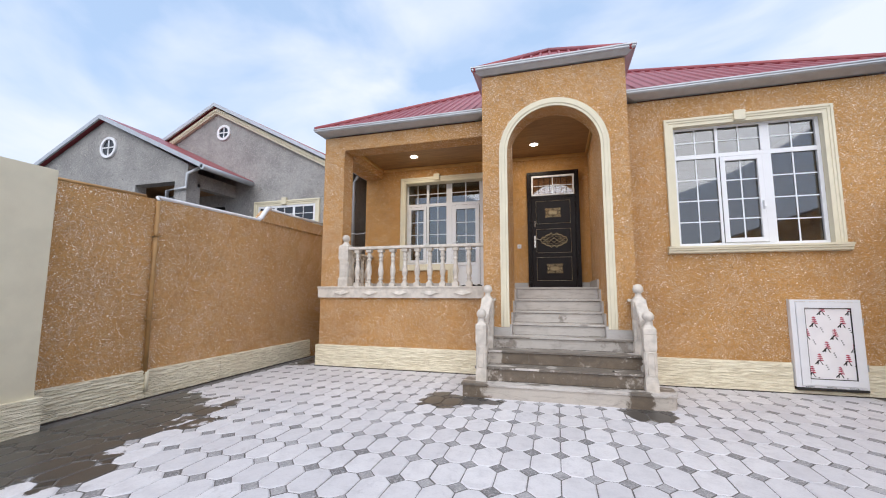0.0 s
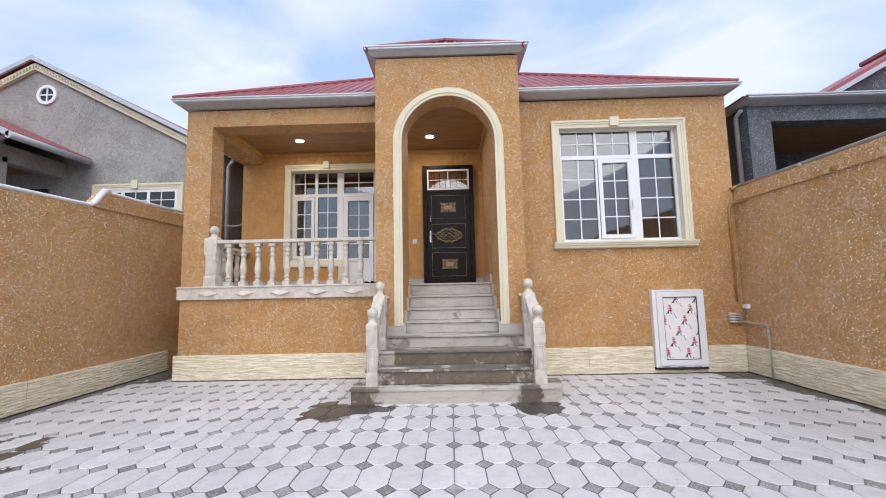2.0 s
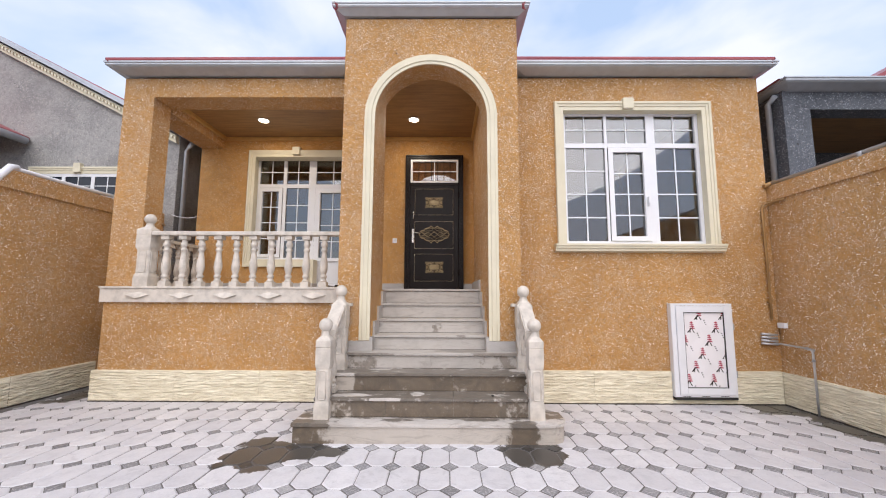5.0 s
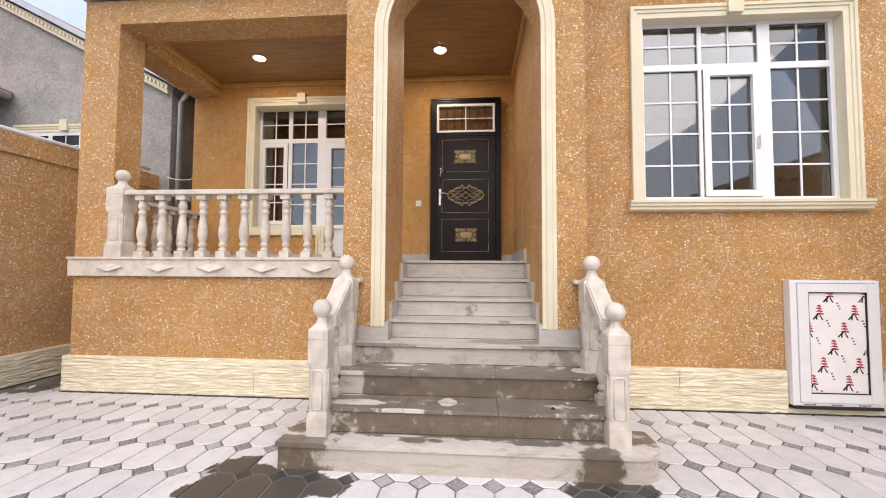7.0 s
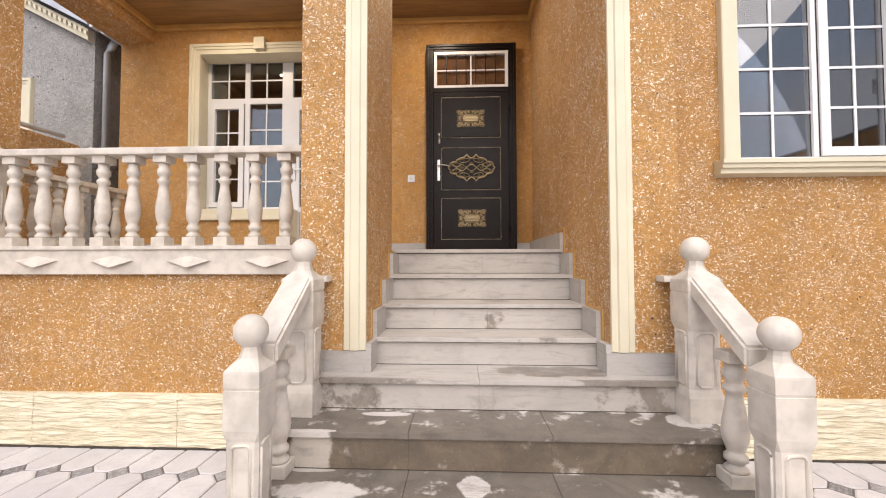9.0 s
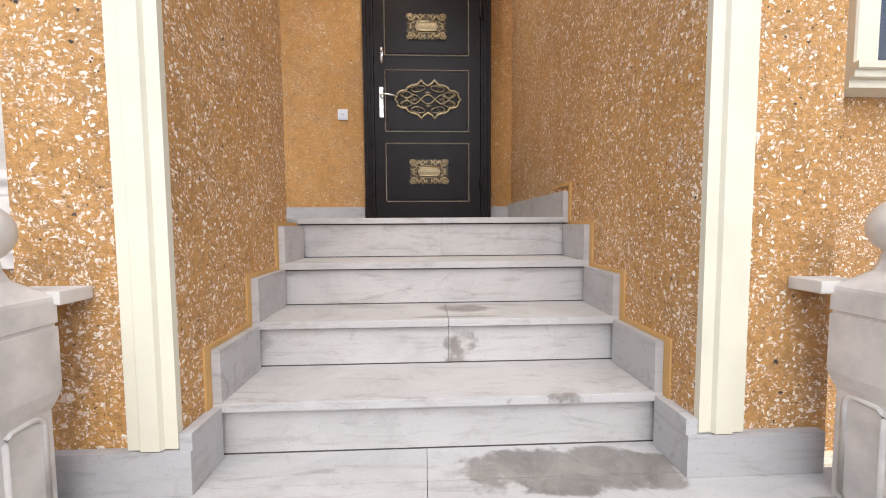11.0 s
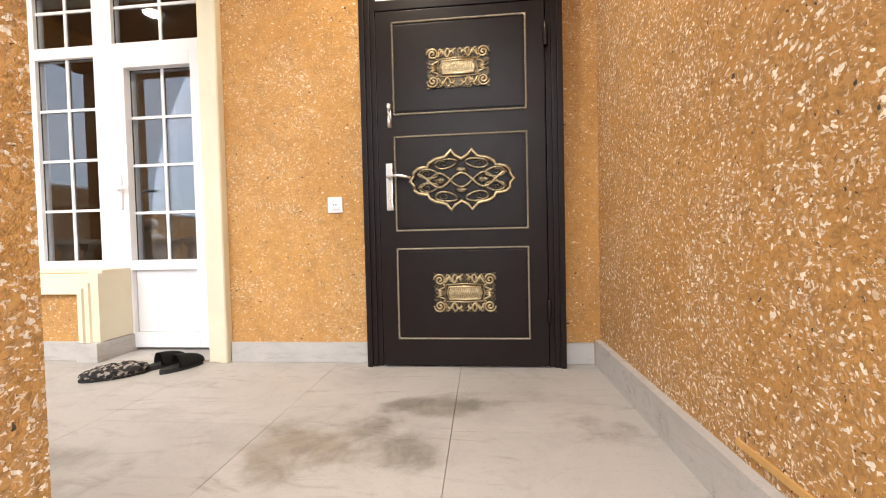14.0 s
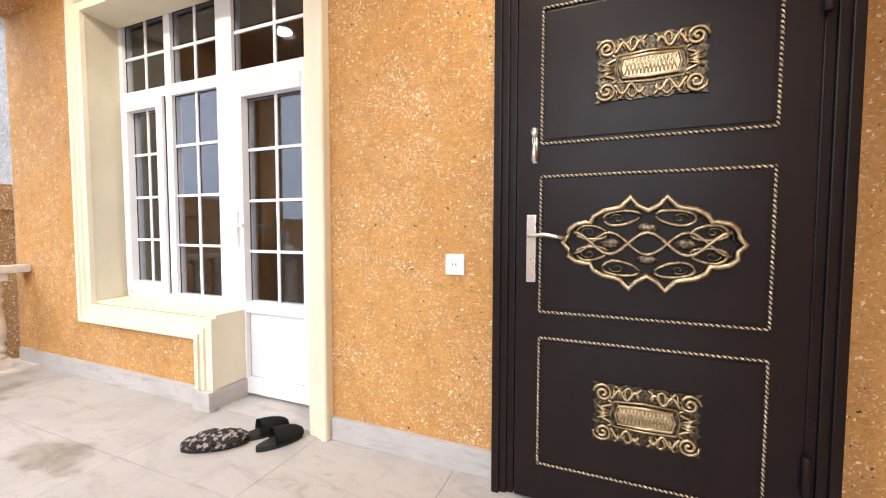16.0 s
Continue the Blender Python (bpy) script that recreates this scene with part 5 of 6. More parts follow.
def post_mesh(bm, x, y, z0, h, s=0.10, ball=0.075):
    """A square newel with a chamfered, waisted shaft, a capped neck and a ball; h is up to the ball's centre."""
    zc = z0 + h
    top = zc - ball * 0.9
    z = lambda t: z0 + (top - 0.10 - z0) * t
    def ring(r, cut, zz):
        pts = [(r, r - cut), (r - cut, r), (-(r - cut), r), (-r, r - cut), (-r, -(r - cut)), (-(r - cut), -r), (r - cut, -r), (r, -(r - cut))]
        return [bm.verts.new((x + a, y + b, zz)) for a, b in pts]
    e = 0.002
    prof = [(s, e, z(0)), (s, e, z(.17)), (s * .95, s * .12, z(.205)), (s * .90, s * .17, z(.23)), (s * .90, s * .17, z(.64)), (s * .95, s * .12, z(.66)), (s, e, z(.70)), (s, e, z(.91)), (s * .955, e, z(.912)), (s * .955, e, z(.922)), (s, e, z(.925)), (s, e, z(1.0)), (s * .98, s * .03, z(1.012)), (s * .55, s * .28, top - 0.045), (s * .46, s * .27, top - 0.02), (s * .42, s * .25, top + 0.012)]
    rings = [ring(*p) for p in prof]
    for a, b in zip(rings, rings[1:]):
        for i in range(8):
            bm.faces.new((a[i], a[(i + 1) % 8], b[(i + 1) % 8], b[i]))
    bm.faces.new(rings[0][::-1])
    bm.faces.new(rings[-1])
    bmesh.ops.recalc_face_normals(bm, faces=bm.faces[:])
    return bm


def newel_beads(newel, x, y, z0, h, s, ball):
    """A raised round-topped bead framing the sunk panel on each face of a newel."""
    z = lambda t: z0 + (z0 + h - ball * 0.9 - 0.10 - z0) * t
    q, lo, hi = s * .50, z(.27), z(.60)
    loop = [(-q, lo), (-q, hi)] + [(q * .62 * math.cos(t) - q * .38 * (1 if t > math.pi / 2 else -1), hi + q * .5 * math.sin(t)) for t in (math.pi - math.pi * k / 6 for k in range(1, 6))] + [(q, hi), (q, lo), (q * .6, lo - q * .35), (-q * .6, lo - q * .35)]
    for ax, sg in (("x", 1), ("x", -1), ("y", 1), ("y", -1)):
        r = sg * s * .897
        part("panel_bead", tube(bmesh.new(), [(x + r, y + u, v) if ax == "x" else (x + u, y + r, v) for u, v in loop], 0.0075, 6, closed=True), STONE, newel)


def ball_mesh(x, y, z, r):
    bm = bmesh.new()
    bmesh.ops.create_uvsphere(bm, u_segments=20, v_segments=12, radius=r, matrix=Matrix.Translation((x, y, z)))
    for f in bm.faces:
        f.smooth = True
    return bm


ledge_b = thing("ledge_porch", (-2.9, YF, 1.33), "pale stone ledge along the porch with raised diamonds", "ledge", kind="structure")
part("coping", boxes((HX0 - 0.04, PX0 - 0.001, YF - 0.065, YF + 0.30, 1.515, 1.545), (HX0 - 0.04, HX0 + 0.33, YF + 0.301, YB, 1.515, 1.545), bev=0.006), STONE, ledge_b)
part("fascia", boxes((HX0 - 0.03, PX0 - 0.001, YF - 0.05, YF - 0.001, 1.325, 1.514), bev=0.003), STONE, ledge_b)
part("bed", boxes((HX0 + .001, PX0 - 0.001, YF + 0.001, YF + 0.299, 1.331, 1.514), (HX0 + .001, HX0 + 0.3, YF + 0.30, YB - .001, 1.331, 1.514)), STONE, ledge_b)
for k in range(5):
    cx = -4.10 + 0.61 * k
    bm = bmesh.new()
    pts = [(cx - 0.165, 1.43), (cx, 1.468), (cx + 0.165, 1.43), (cx, 1.378)]
    back = [bm.verts.new((px, YF - 0.0505, pz)) for px, pz in pts]
    face = [bm.verts.new((px, YF - yy, pz)) for (px, pz), yy in zip(pts, (0.070, 0.054, 0.070, 0.088))]
    for i in range(4):
        bm.faces.new((back[i], back[(i + 1) % 4], face[(i + 1) % 4], face[i]))
    bm.faces.new(face)
    bm.faces.new(back[::-1])
    bmesh.ops.recalc_face_normals(bm, faces=bm.faces[:])
    part("diamond", bm, STONE, ledge_b)

bal_f = thing("porch_balustrade", (-2.7, YF + 0.05, 1.545), "pale limestone balustrade with ball-topped corner post on the porch ledge", "balustrade", "porch balustrades")
ZL = 1.545
rail0 = 2.268
part("handrail", boxes((-4.0, PX0 - 0.001, YF - 0.03, YF + 0.13, rail0, rail0 + 0.055), bev=0.012), STONE, bal_f)
newel_beads(part("newel", post_mesh(bmesh.new(), -4.09, YF + 0.06, ZL, 0.955, 0.105, 0.07), STONE, bal_f), -4.09, YF + 0.06, ZL, 0.955, 0.105, 0.07)
part("ball", ball_mesh(-4.09, YF + 0.06, 2.505, 0.077), STONE, bal_f)
BM = baluster_mesh(rail0 - ZL)


def put_baluster(parent, x, y, z, me=None):
    o = new("baluster", me or BM)
    o.parent = parent
    o.location = Vector((x, y, z)) - ORG[parent]
    ORG[o] = Vector((x, y, z))


for k in range(10):
    put_baluster(bal_f, -3.815 + 0.2503 * k, YF + 0.05, ZL)
bal_s = thing("porch_side_balustrade", (-4.45, 8.35, 1.545), "pale limestone balustrade closing the side of the porch", "balustrade", "porch balustrades")
part("handrail", boxes((-4.53, -4.37, YF + 0.401, YB - .001, rail0, rail0 + 0.055), bev=0.012), STONE, bal_s)
for k in range(6):
    put_baluster(bal_s, -4.45, YF + 0.53 + 0.235 * k, ZL)

# stair balustrades
for side, cx in ((-1, -1.085), (1, 1.085)):
    st = thing("stair_balustrade", (cx, 6.1, RISE), "short pale limestone stair balustrade with two ball-topped newels", "balustrade", "stair balustrades")
    newel_beads(part("newel", post_mesh(bmesh.new(), cx, 5.86, RISE + .001, 1.12 - RISE, 0.076, 0.066), STONE, st), cx, 5.86, RISE + .001, 1.12 - RISE, 0.076, 0.066)
    part("ball", ball_mesh(cx, 5.86, 1.125, 0.071), STONE, st)
    newel_beads(part("newel", post_mesh(bmesh.new(), cx, 6.42, STEP_Z[2] + .001, 1.475 - STEP_Z[2], 0.09, 0.07), STONE, st), cx, 6.42, STEP_Z[2] + .001, 1.475 - STEP_Z[2], 0.09, 0.07)
    part("ball", ball_mesh(cx, 6.42, 1.48, 0.072), STONE, st)
    put_baluster(st, cx, 6.13, STEP_Z[1] + .001, to_mesh("baluster", (lambda b: (b.from_mesh(BM), bmesh.ops.scale(b, vec=(1.05, 1.05, 0.85), verts=b.verts[:]), b)[-1])(bmesh.new()), STONE))
    bm = bmesh.new()
    w = 0.075
    lo = [(5.94, 0.955), (6.35, 1.24), (6.35, 1.345), (5.94, 1.055)]
    prism(bm, lo, "x", cx - w, cx + w)
    bmesh.ops.bevel(bm, geom=bm.edges[:], offset=0.012, segments=2, affect="EDGES")
    part("handrail", bm, STONE, st, "sloping stone handrail")
    bx = (cx - 0.05, cx + 0.03) if side < 0 else (cx - 0.13, cx - 0.03)
    bx = (-1.14, -0.98) if side < 0 else (0.96, 1.09)
    part("wall_bracket", boxes((*bx, 6.50, PY - .001, 1.30, 1.335), bev=0.005), STONE, st)


# ---- hatch leaning on the front wall ----
ht = thing("wall_hatch", (3.62, YF, 0.105), "white plastic wall hatch with red-printed protective film still on it", "hatch")
x0, x1, z0, z1, hy = 3.208, 4.035, 0.105, 1.335, YF - 0.09
IL, IR, IB = 0.165, 0.118, 0.118
part("hatch_frame", boxes((x0, x0 + .062, hy, YF - .002, z0, z1), (x1 - .03, x1, hy, YF - .002, z0, z1), (x0 + .062, x1 - .03, hy, YF - .002, z0, z0 + .03), (x0 + .062, x1 - .03, hy, YF - .002, z1 - .03, z1), bev=0.006), PVC, ht)
sash = part("hatch_door", boxes((x0 + .066, x0 + IL, hy - .012, YF - .03, z0 + .034, z1 - .034), (x1 - IR, x1 - .034, hy - .012, YF - .03, z0 + .034, z1 - .034), (x0 + IL, x1 - IR, hy - .012, YF - .03, z0 + .034, z0 + IB), (x0 + IL, x1 - IR, hy - .012, YF - .03, z1 - IB, z1 - .034), bev=0.006), PVC, ht)
part("gasket", boxes((x0 + IL, x0 + IL + .009, hy - .004, hy + .02, z0 + IB, z1 - IB), (x1 - IR - .009, x1 - IR, hy - .004, hy + .02, z0 + IB, z1 - IB), (x0 + IL + .009, x1 - IR - .009, hy - .004, hy + .02, z0 + IB, z0 + IB + .009), (x0 + IL + .009, x1 - IR - .009, hy - .004, hy + .02, z1 - IB - .009, z1 - IB)), BLACK, sash, "thin black rubber gasket")
part("infill", boxes((x0 + IL + .009, x1 - IR - .009, hy + .01, hy + .03, z0 + IB + .009, z1 - IB - .009)), FILM_WHITE, sash, "white film-covered panel")
# Black strip painted in for the shadow line below the hatch.
part("threshold", boxes((x0 + .01, x1 - .01, hy - .01, YF - .002, z0 - .03, z0 - .001)), BLACK, ht)
for zz in (0.36, 0.98):
    part("hinge", boxes((x1 - .002, x1 + .008, hy - .012, hy + .02, zz, zz + .09), bev=0.003), PIPE_GREY, ht)
bm, bk = bmesh.new(), bmesh.new()


def film_shape(b, pts, y):
    """A printed shape, cut off at the edges of the film."""
    pts = [(min(max(x, x0 + IL + .010), x1 - IR - .010), min(max(z, z0 + IB + .010), z1 - IB - .010)) for x, z in pts]
    if min(max(p[i] for p in pts) - min(p[i] for p in pts) for i in (0, 1)) > 0.003 and len(set(pts)) == len(pts):
        prism(b, pts, "y", y, y - .001)


for i in range(-4, 5):
    for j in range(-5, 6):
        px, pz = 3.47 + 0.325 * i - 0.10 * j, 0.985 - 0.172 * j
        for k in range(4):
            ax, az = px - 0.024 + 0.003 * k, pz + 0.014 + 0.026 * k
            w = (0.078, 0.068, 0.058, 0.048)[k]
            film_shape(bm, [(ax, az), (ax + w, az - 0.006), (ax + w, az + 0.008), (ax + w * .35, az + 0.013)], hy + .0095)
            film_shape(bm, [(ax + w * .55, az - .004), (ax + w * .75, az - .004), (ax + w * .7, az + .017), (ax + w * .5, az + .017)], hy + .0093)
        film_shape(bk, [(px - 0.052, pz - 0.036), (px - 0.036, pz - 0.040), (px + 0.020, pz + 0.022), (px + 0.002, pz + 0.026)], hy + .0091)
        film_shape(bk, [(px - 0.020, pz - 0.042), (px - 0.006, pz - 0.040), (px - 0.002, pz + 0.012), (px - 0.014, pz + 0.010)], hy + .0089)
        film_shape(bk, [(px + 0.012, pz + 0.008), (px + 0.022, pz + 0.008), (px + 0.052, pz - 0.044), (px + 0.036, pz - 0.042)], hy + .0087)
        for k in range(3):
            qx, qz = px + 0.075 + 0.010 * k, pz - 0.055 - 0.027 * k
            film_shape(bk, [(qx, qz), (qx + 0.016, qz), (qx + 0.018, qz + 0.013), (qx + 0.004, qz + 0.013)], hy + .0095)
for k in range(3):
    qx = x0 + 0.10 + 0.25 * k
    for q in range(5):
        box(bk, qx + q * 0.022, qx + q * 0.022 + 0.016, hy - .0012, hy - .0002, z0 + 0.008, z0 + 0.018)
tagged(part("print", bm, FILM_RED, sash, "slanting dark red printed marks"), kind="stuff")
tagged(part("small_print", bk, BLACK, sash, "small dark printed marks"), kind="stuff")

# ---- pipes ----
gp = thing("gas_pipe", (4.6, YF, 0.9), "ochre painted gas pipe running down the wall", "pipe")
part("pipe", tube(bmesh.new(), [(4.70, 6.9, 2.74), (4.70, 7.10, 2.74), (4.67, YF - 0.035, 2.73), (4.62, YF - 0.035, 2.70), (4.61, YF - 0.035, 2.64), (4.61, YF - 0.035, 1.12)], 0.016, 8), PIPE_OCHRE, gp)
for zc, xc in ((1.35, 4.61), (2.3, 4.61)):
    part("pipe_clip", boxes((xc - .025, xc + .025, YF - 0.055, YF - .001, zc, zc + .025), bev=0.003), PIPE_OCHRE, gp)
gm = thing("pipe_manifold", (4.6, YF, 0.9), "cluster of capped steel pipe stubs beside the hatch", "pipe")
for k in range(4):
    part("pipe_stub", tube(bmesh.new(), [(4.44, YF - 0.04, 0.930 - 0.042 * k), (4.64, YF - 0.06, 0.915 - 0.042 * k)], 0.017, 10), PIPE_GREY, gm)
part("pipe", tube(bmesh.new(), [(4.60, YF - 0.06, 0.80), (4.66, 7.08, 0.80), (4.67, 6.72, 0.79), (4.672, 6.68, 0.77), (4.672, 6.67, 0.73), (4.672, 6.67, 0.0)], 0.013, 8), PIPE_GREY, gm)
part("elbow", tube(bmesh.new(), [(4.670, 6.76, 0.79), (4.672, 6.67, 0.78), (4.672, 6.67, 0.64)], 0.022, 8), PIPE_GREY, gm)
jb = thing("junction_box", (4.70, 7.15, 1.05), "small white junction box on the boundary wall", "junction box")
part("box", boxes((4.675, 4.729, 7.06, 7.17, 1.01, 1.08), bev=0.006), PVC, jb)

wp = thing("wall_pipe", (LX, 4.35, 0), "ochre and white pipe running up and along the boundary wall", "pipe")
part("riser_pipe", tube(bmesh.new(), [(LX + 0.035, 4.35, 0.33), (LX + 0.035, 4.35, 2.70)], 0.03, 10), PIPE_OCHRE, wp)
part("foot", tube(bmesh.new(), [(LX + 0.075, 4.35, 0.10), (LX + 0.075, 4.35, 0.36)], 0.022, 10), CREAM, wp)
for zc in (2.2, 1.05):
    part("pipe_clip", boxes((LX + .0, LX + 0.075, 4.30, 4.40, zc, zc + 0.025), bev=0.003), PIPE_OCHRE, wp)
part("pipe", tube(bmesh.new(), [(LX - 0.01, 3.07, 2.70), (LX - 0.01, 4.2, 2.745)], 0.022, 8), PIPE_OCHRE, wp)
part("pipe", tube(bmesh.new(), [(LX + 0.035, 4.35, 2.70), (LX + 0.02, 4.35, 2.755), (LX - 0.01, 4.42, 2.765), (LX - 0.02, 6.36, 2.80), (LX - 0.02, 6.44, 2.84), (LX - 0.02, 6.60, 3.06), (LX - 0.02, 7.4, 3.06), (LX - 0.02, 9.2, 3.10)], 0.03, 8), PVC, wp, "white pipe lying on the wall")
part("elbow", tube(bmesh.new(), [(LX - 0.02, 6.38, 2.82), (LX - 0.02, 6.44, 2.85), (LX - 0.02, 6.6, 3.07), (LX - 0.02, 6.68, 3.075)], 0.045, 8), PVC, wp)
rp = thing("wall_top_pipe", (RX, 5, 2.97), "grey pipe lying along the top of the boundary wall", "pipe")
part("pipe", tube(bmesh.new(), [(RX + 0.03, -3, 3.015), (RX + 0.03, 7.22, 3.015)], 0.03, 8), PIPE_GREY, rp)
part("coupling", tube(bmesh.new(), [(RX + 0.03, 5.9, 3.0), (RX + 0.03, 5.97, 3.0)], 0.04, 8), PIPE_GREY, rp)
part("stub", tube(bmesh.new(), [(4.66, YF - 0.04, 2.98), (4.82, YF - 0.06, 3.04)], 0.03, 8), PIPE_OCHRE, rp)
part("coupling", tube(bmesh.new(), [(RX - 0.03, 5.4, 2.80), (RX - 0.03, 5.46, 2.80)], 0.03, 8), PIPE_OCHRE, rp)


# ---- neighbouring houses ----
def ring_mesh(cx, y, cz, r, t, d):
    bm = bmesh.new()
    N = 28
    rows = [[bm.verts.new((cx + rr * math.cos(2 * math.pi * k / N), yy, cz + rr * math.sin(2 * math.pi * k / N))) for k in range(N)] for rr, yy in ((r, y + d), (r, y), (r - t, y), (r - t, y + d))]
    for a, b in zip(rows, rows[1:] + rows[:1]):
        for k in range(N):
            bm.faces.new((a[k], a[(k + 1) % N], b[(k + 1) % N], b[k]))
    bmesh.ops.recalc_face_normals(bm, faces=bm.faces[:])
    return bm


def disc(cx, y, cz, r, d=0.01):
    bm = bmesh.new()
    prism(bm, [(cx + r * math.cos(2 * math.pi * k / 28), cz + r * math.sin(2 * math.pi * k / 28)) for k in range(28)], "y", y, y + d)
    return bm


def rake(xa, za, x1, z1, y0, y1, up, down):
    """A roof slope slab from the apex to the eave, between y0 and y1."""
    bm = bmesh.new()
    prism(bm, [(xa, za - down), (xa, za + up), (x1, z1 + up), (x1, z1 - down)], "y", y0, y1)
    return bm


def roundel(house, cx, y, cz, r):
    f = part("window", ring_mesh(cx, y - 0.05, cz, r, 0.07, 0.05), PVC, house, "small round white gable window")
    part("pane", disc(cx, y - 0.012, cz, r - 0.065), GLASS_DARK, f)
    part("glazing_bar", boxes((cx - .015, cx + .015, y - .035, y - .013, cz - r + .07, cz + r - .07), (cx - r + .07, cx + r - .07, y - .034, y - .014, cz - .015, cz + .015)), PVC, f)


def house_b():
    h = thing("neighbour_house", (-9.9, 9.4, 0), "grey stucco neighbouring house with a gable and dentil cornice", "house")
    y = 9.4
    bm = bmesh.new()
    prism(bm, [(-14.6, 0), (-14.6, 4.60), (-9.80, 6.99), (-5.26, 4.66), (-5.26, 0)], "y", y, 16.5)
    part("wall", bm, STUCCO_GREY, h)
    for s, x1, z1 in ((1, -4.95, 4.66), (-1, -14.8, 4.65)):
        part("roof", rake(-9.80, 7.06, x1, z1 - 0.07, y - 0.14, 17, 0.05, 0.02), ROOF, h, "red sheet roof")
        part("verge", rake(-9.80, 7.05, x1 if s < 0 else -5.2, (z1 - 0.06) if s < 0 else 4.67, y - 0.19, y - 0.141, 0.06, 0.05), GUTTER, h)
        part("cornice", rake(-9.80, 6.97, -5.28 if s > 0 else -14.5, 4.62, y - 0.09, y - .001, 0.0, 0.16), CREAM, h, "cream sloping cornice")
        bm = bmesh.new()
        L = 4.55
        for k in range(62):
            u = (k + .5) / 62
            cx = -9.80 + s * L * u
            cz = 6.90 - 2.36 * u
            prism(bm, [(cx - .02, cz - .02), (cx + .02, cz - .02 - .02), (cx + .02, cz + .035 - .02), (cx - .02, cz + .035)], "y", y - 0.13, y - .091)
        tagged(part("dentil_course", bm, CREAM, h), kind="stuff")
    roundel(h, -9.51, y, 6.19, 0.24)
    wx0, wx1, wz0, wz1 = -8.12, -6.27, 2.6, 3.84
    part("surround", moulding([(wx0, wz0), (wx0, wz1), (wx1, wz1), (wx1, wz0)], 0.14, STEPS, y), CREAM, h)
    part("keystone", boxes((-7.32, -7.18, y - .08, y - .001, 3.86, 4.05)), CREAM, h)
    w = part("window", boxes((wx0, wx0 + .06, y - .02, y - .001, wz0, wz1), (wx1 - .06, wx1, y - .02, y - .001, wz0, wz1), (wx0 + .06, wx1 - .06, y - .02, y - .001, wz1 - .06, wz1), (wx0 + .06, wx1 - .06, y - .02, y - .001, 3.33, 3.40), (-7.58, -7.51, y - .021, y - .001, wz0, wz1 - .06), (-6.98, -6.91, y - .021, y - .001, wz0, wz1 - .06)), PVC, h, "white window with glazing bars")
    part("pane", boxes((wx0 + .06, wx1 - .06, y - .008, y - .001, wz0, wz1 - .06)), GLASS_DARK, w)
    bars = [(wx0 + .06, wx1 - .06, y - .014, y - .009, zz - .008, zz + .008) for zz in (3.1, 3.59)] + [(xx - .008, xx + .008, y - .0145, y - .0085, wz0, wz1 - .06) for xx in (-7.85, -7.25, -6.65)]
    part("glazing_bar", boxes(*bars), PVC, w)
    part("gutter", tube(bmesh.new(), [(-5.0, y - 0.15, 4.56), (-5.0, 16, 4.56)], 0.06, 8), GUTTER, h)
    part("gutter_end", boxes((-5.16, -4.95, y - 0.2, y - 0.06, 4.58, 4.72), bev=0.01), PVC, h, "white plastic gutter end")
    part("downpipe", tube(bmesh.new(), [(-5.05, y + 0.1, 4.56), (-5.12, y + 0.1, 4.45), (-5.17, y + 0.1, 4.37), (-5.17, y + 0.1, 2.0)], 0.045, 10), GUTTER, h, "grey metal downpipe")
    return h


def house_a():
    y = 7.8
    h = thing("neighbour_house", (-12.0, y, 0), "grey stucco neighbouring house with a recessed porch and red roof", "house")
    bm = bmesh.new()
    prism(bm, [(-15.6, 0), (-15.6, 4.48), (-12.04, 6.18), (-8.95, 4.66), (-8.95, 4.25), (-15.3, 4.25), (-15.3, 0)], "y", y, y + 0.3)
    part("wall", bm, STUCCO_GREY, h)
    part("wall", boxes((-15.3, -10.7, y, y + .3, 0, 4.249)), STUCCO_GREY, h)
    part("column", boxes((-9.35, -8.95, y, y + .4, 0, 4.249)), STUCCO_GREY, h)
    part("beam", boxes((-9.2, -8.95, y + .301, 9.399, 4.15, 4.50)), STUCCO_GREY, h)
    part("back_wall", boxes((-15.3, -10.4, 9.1, 9.399, 0, 4.27)), STUCCO_GREY, h)
    part("porch_ceiling", boxes((-15.3, -9.2, y + .3, 9.39, 4.28, 4.34)), CEIL, h)
    # Plain black panel at the back of the recessed porch.
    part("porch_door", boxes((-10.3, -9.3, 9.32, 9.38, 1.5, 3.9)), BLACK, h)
    part("roof", rake(-12.04, 6.26, -8.32, 4.54, y - 0.12, 9.37, 0.05, 0.02), ROOF, h, "red sheet roof")
    part("roof", rake(-12.04, 6.26, -15.9, 4.40, y - 0.12, 9.37, 0.05, 0.02), ROOF, h, "red sheet roof")
    part("verge", rake(-12.04, 6.25, -8.32, 4.52, y - 0.17, y - .121, 0.06, 0.06), GUTTER, h)
    part("verge", rake(-12.04, 6.25, -15.9, 4.38, y - 0.17, y - .121, 0.06, 0.06), GUTTER, h)
    part("gutter", tube(bmesh.new(), [(-8.32, y - 0.17, 4.50), (-8.32, 9.3, 4.50)], 0.075, 8), GUTTER, h)
    part("downpipe", tube(bmesh.new(), [(-8.6, y + 0.1, 4.6), (-8.9, y - 0.05, 4.4), (-8.9, y - 0.05, 4.05), (-9.5, y - 0.06, 4.0), (-9.5, y - 0.06, 1.5)], 0.045, 8), GUTTER, h)
    roundel(h, -11.78, y, 5.38, 0.3)
    return h


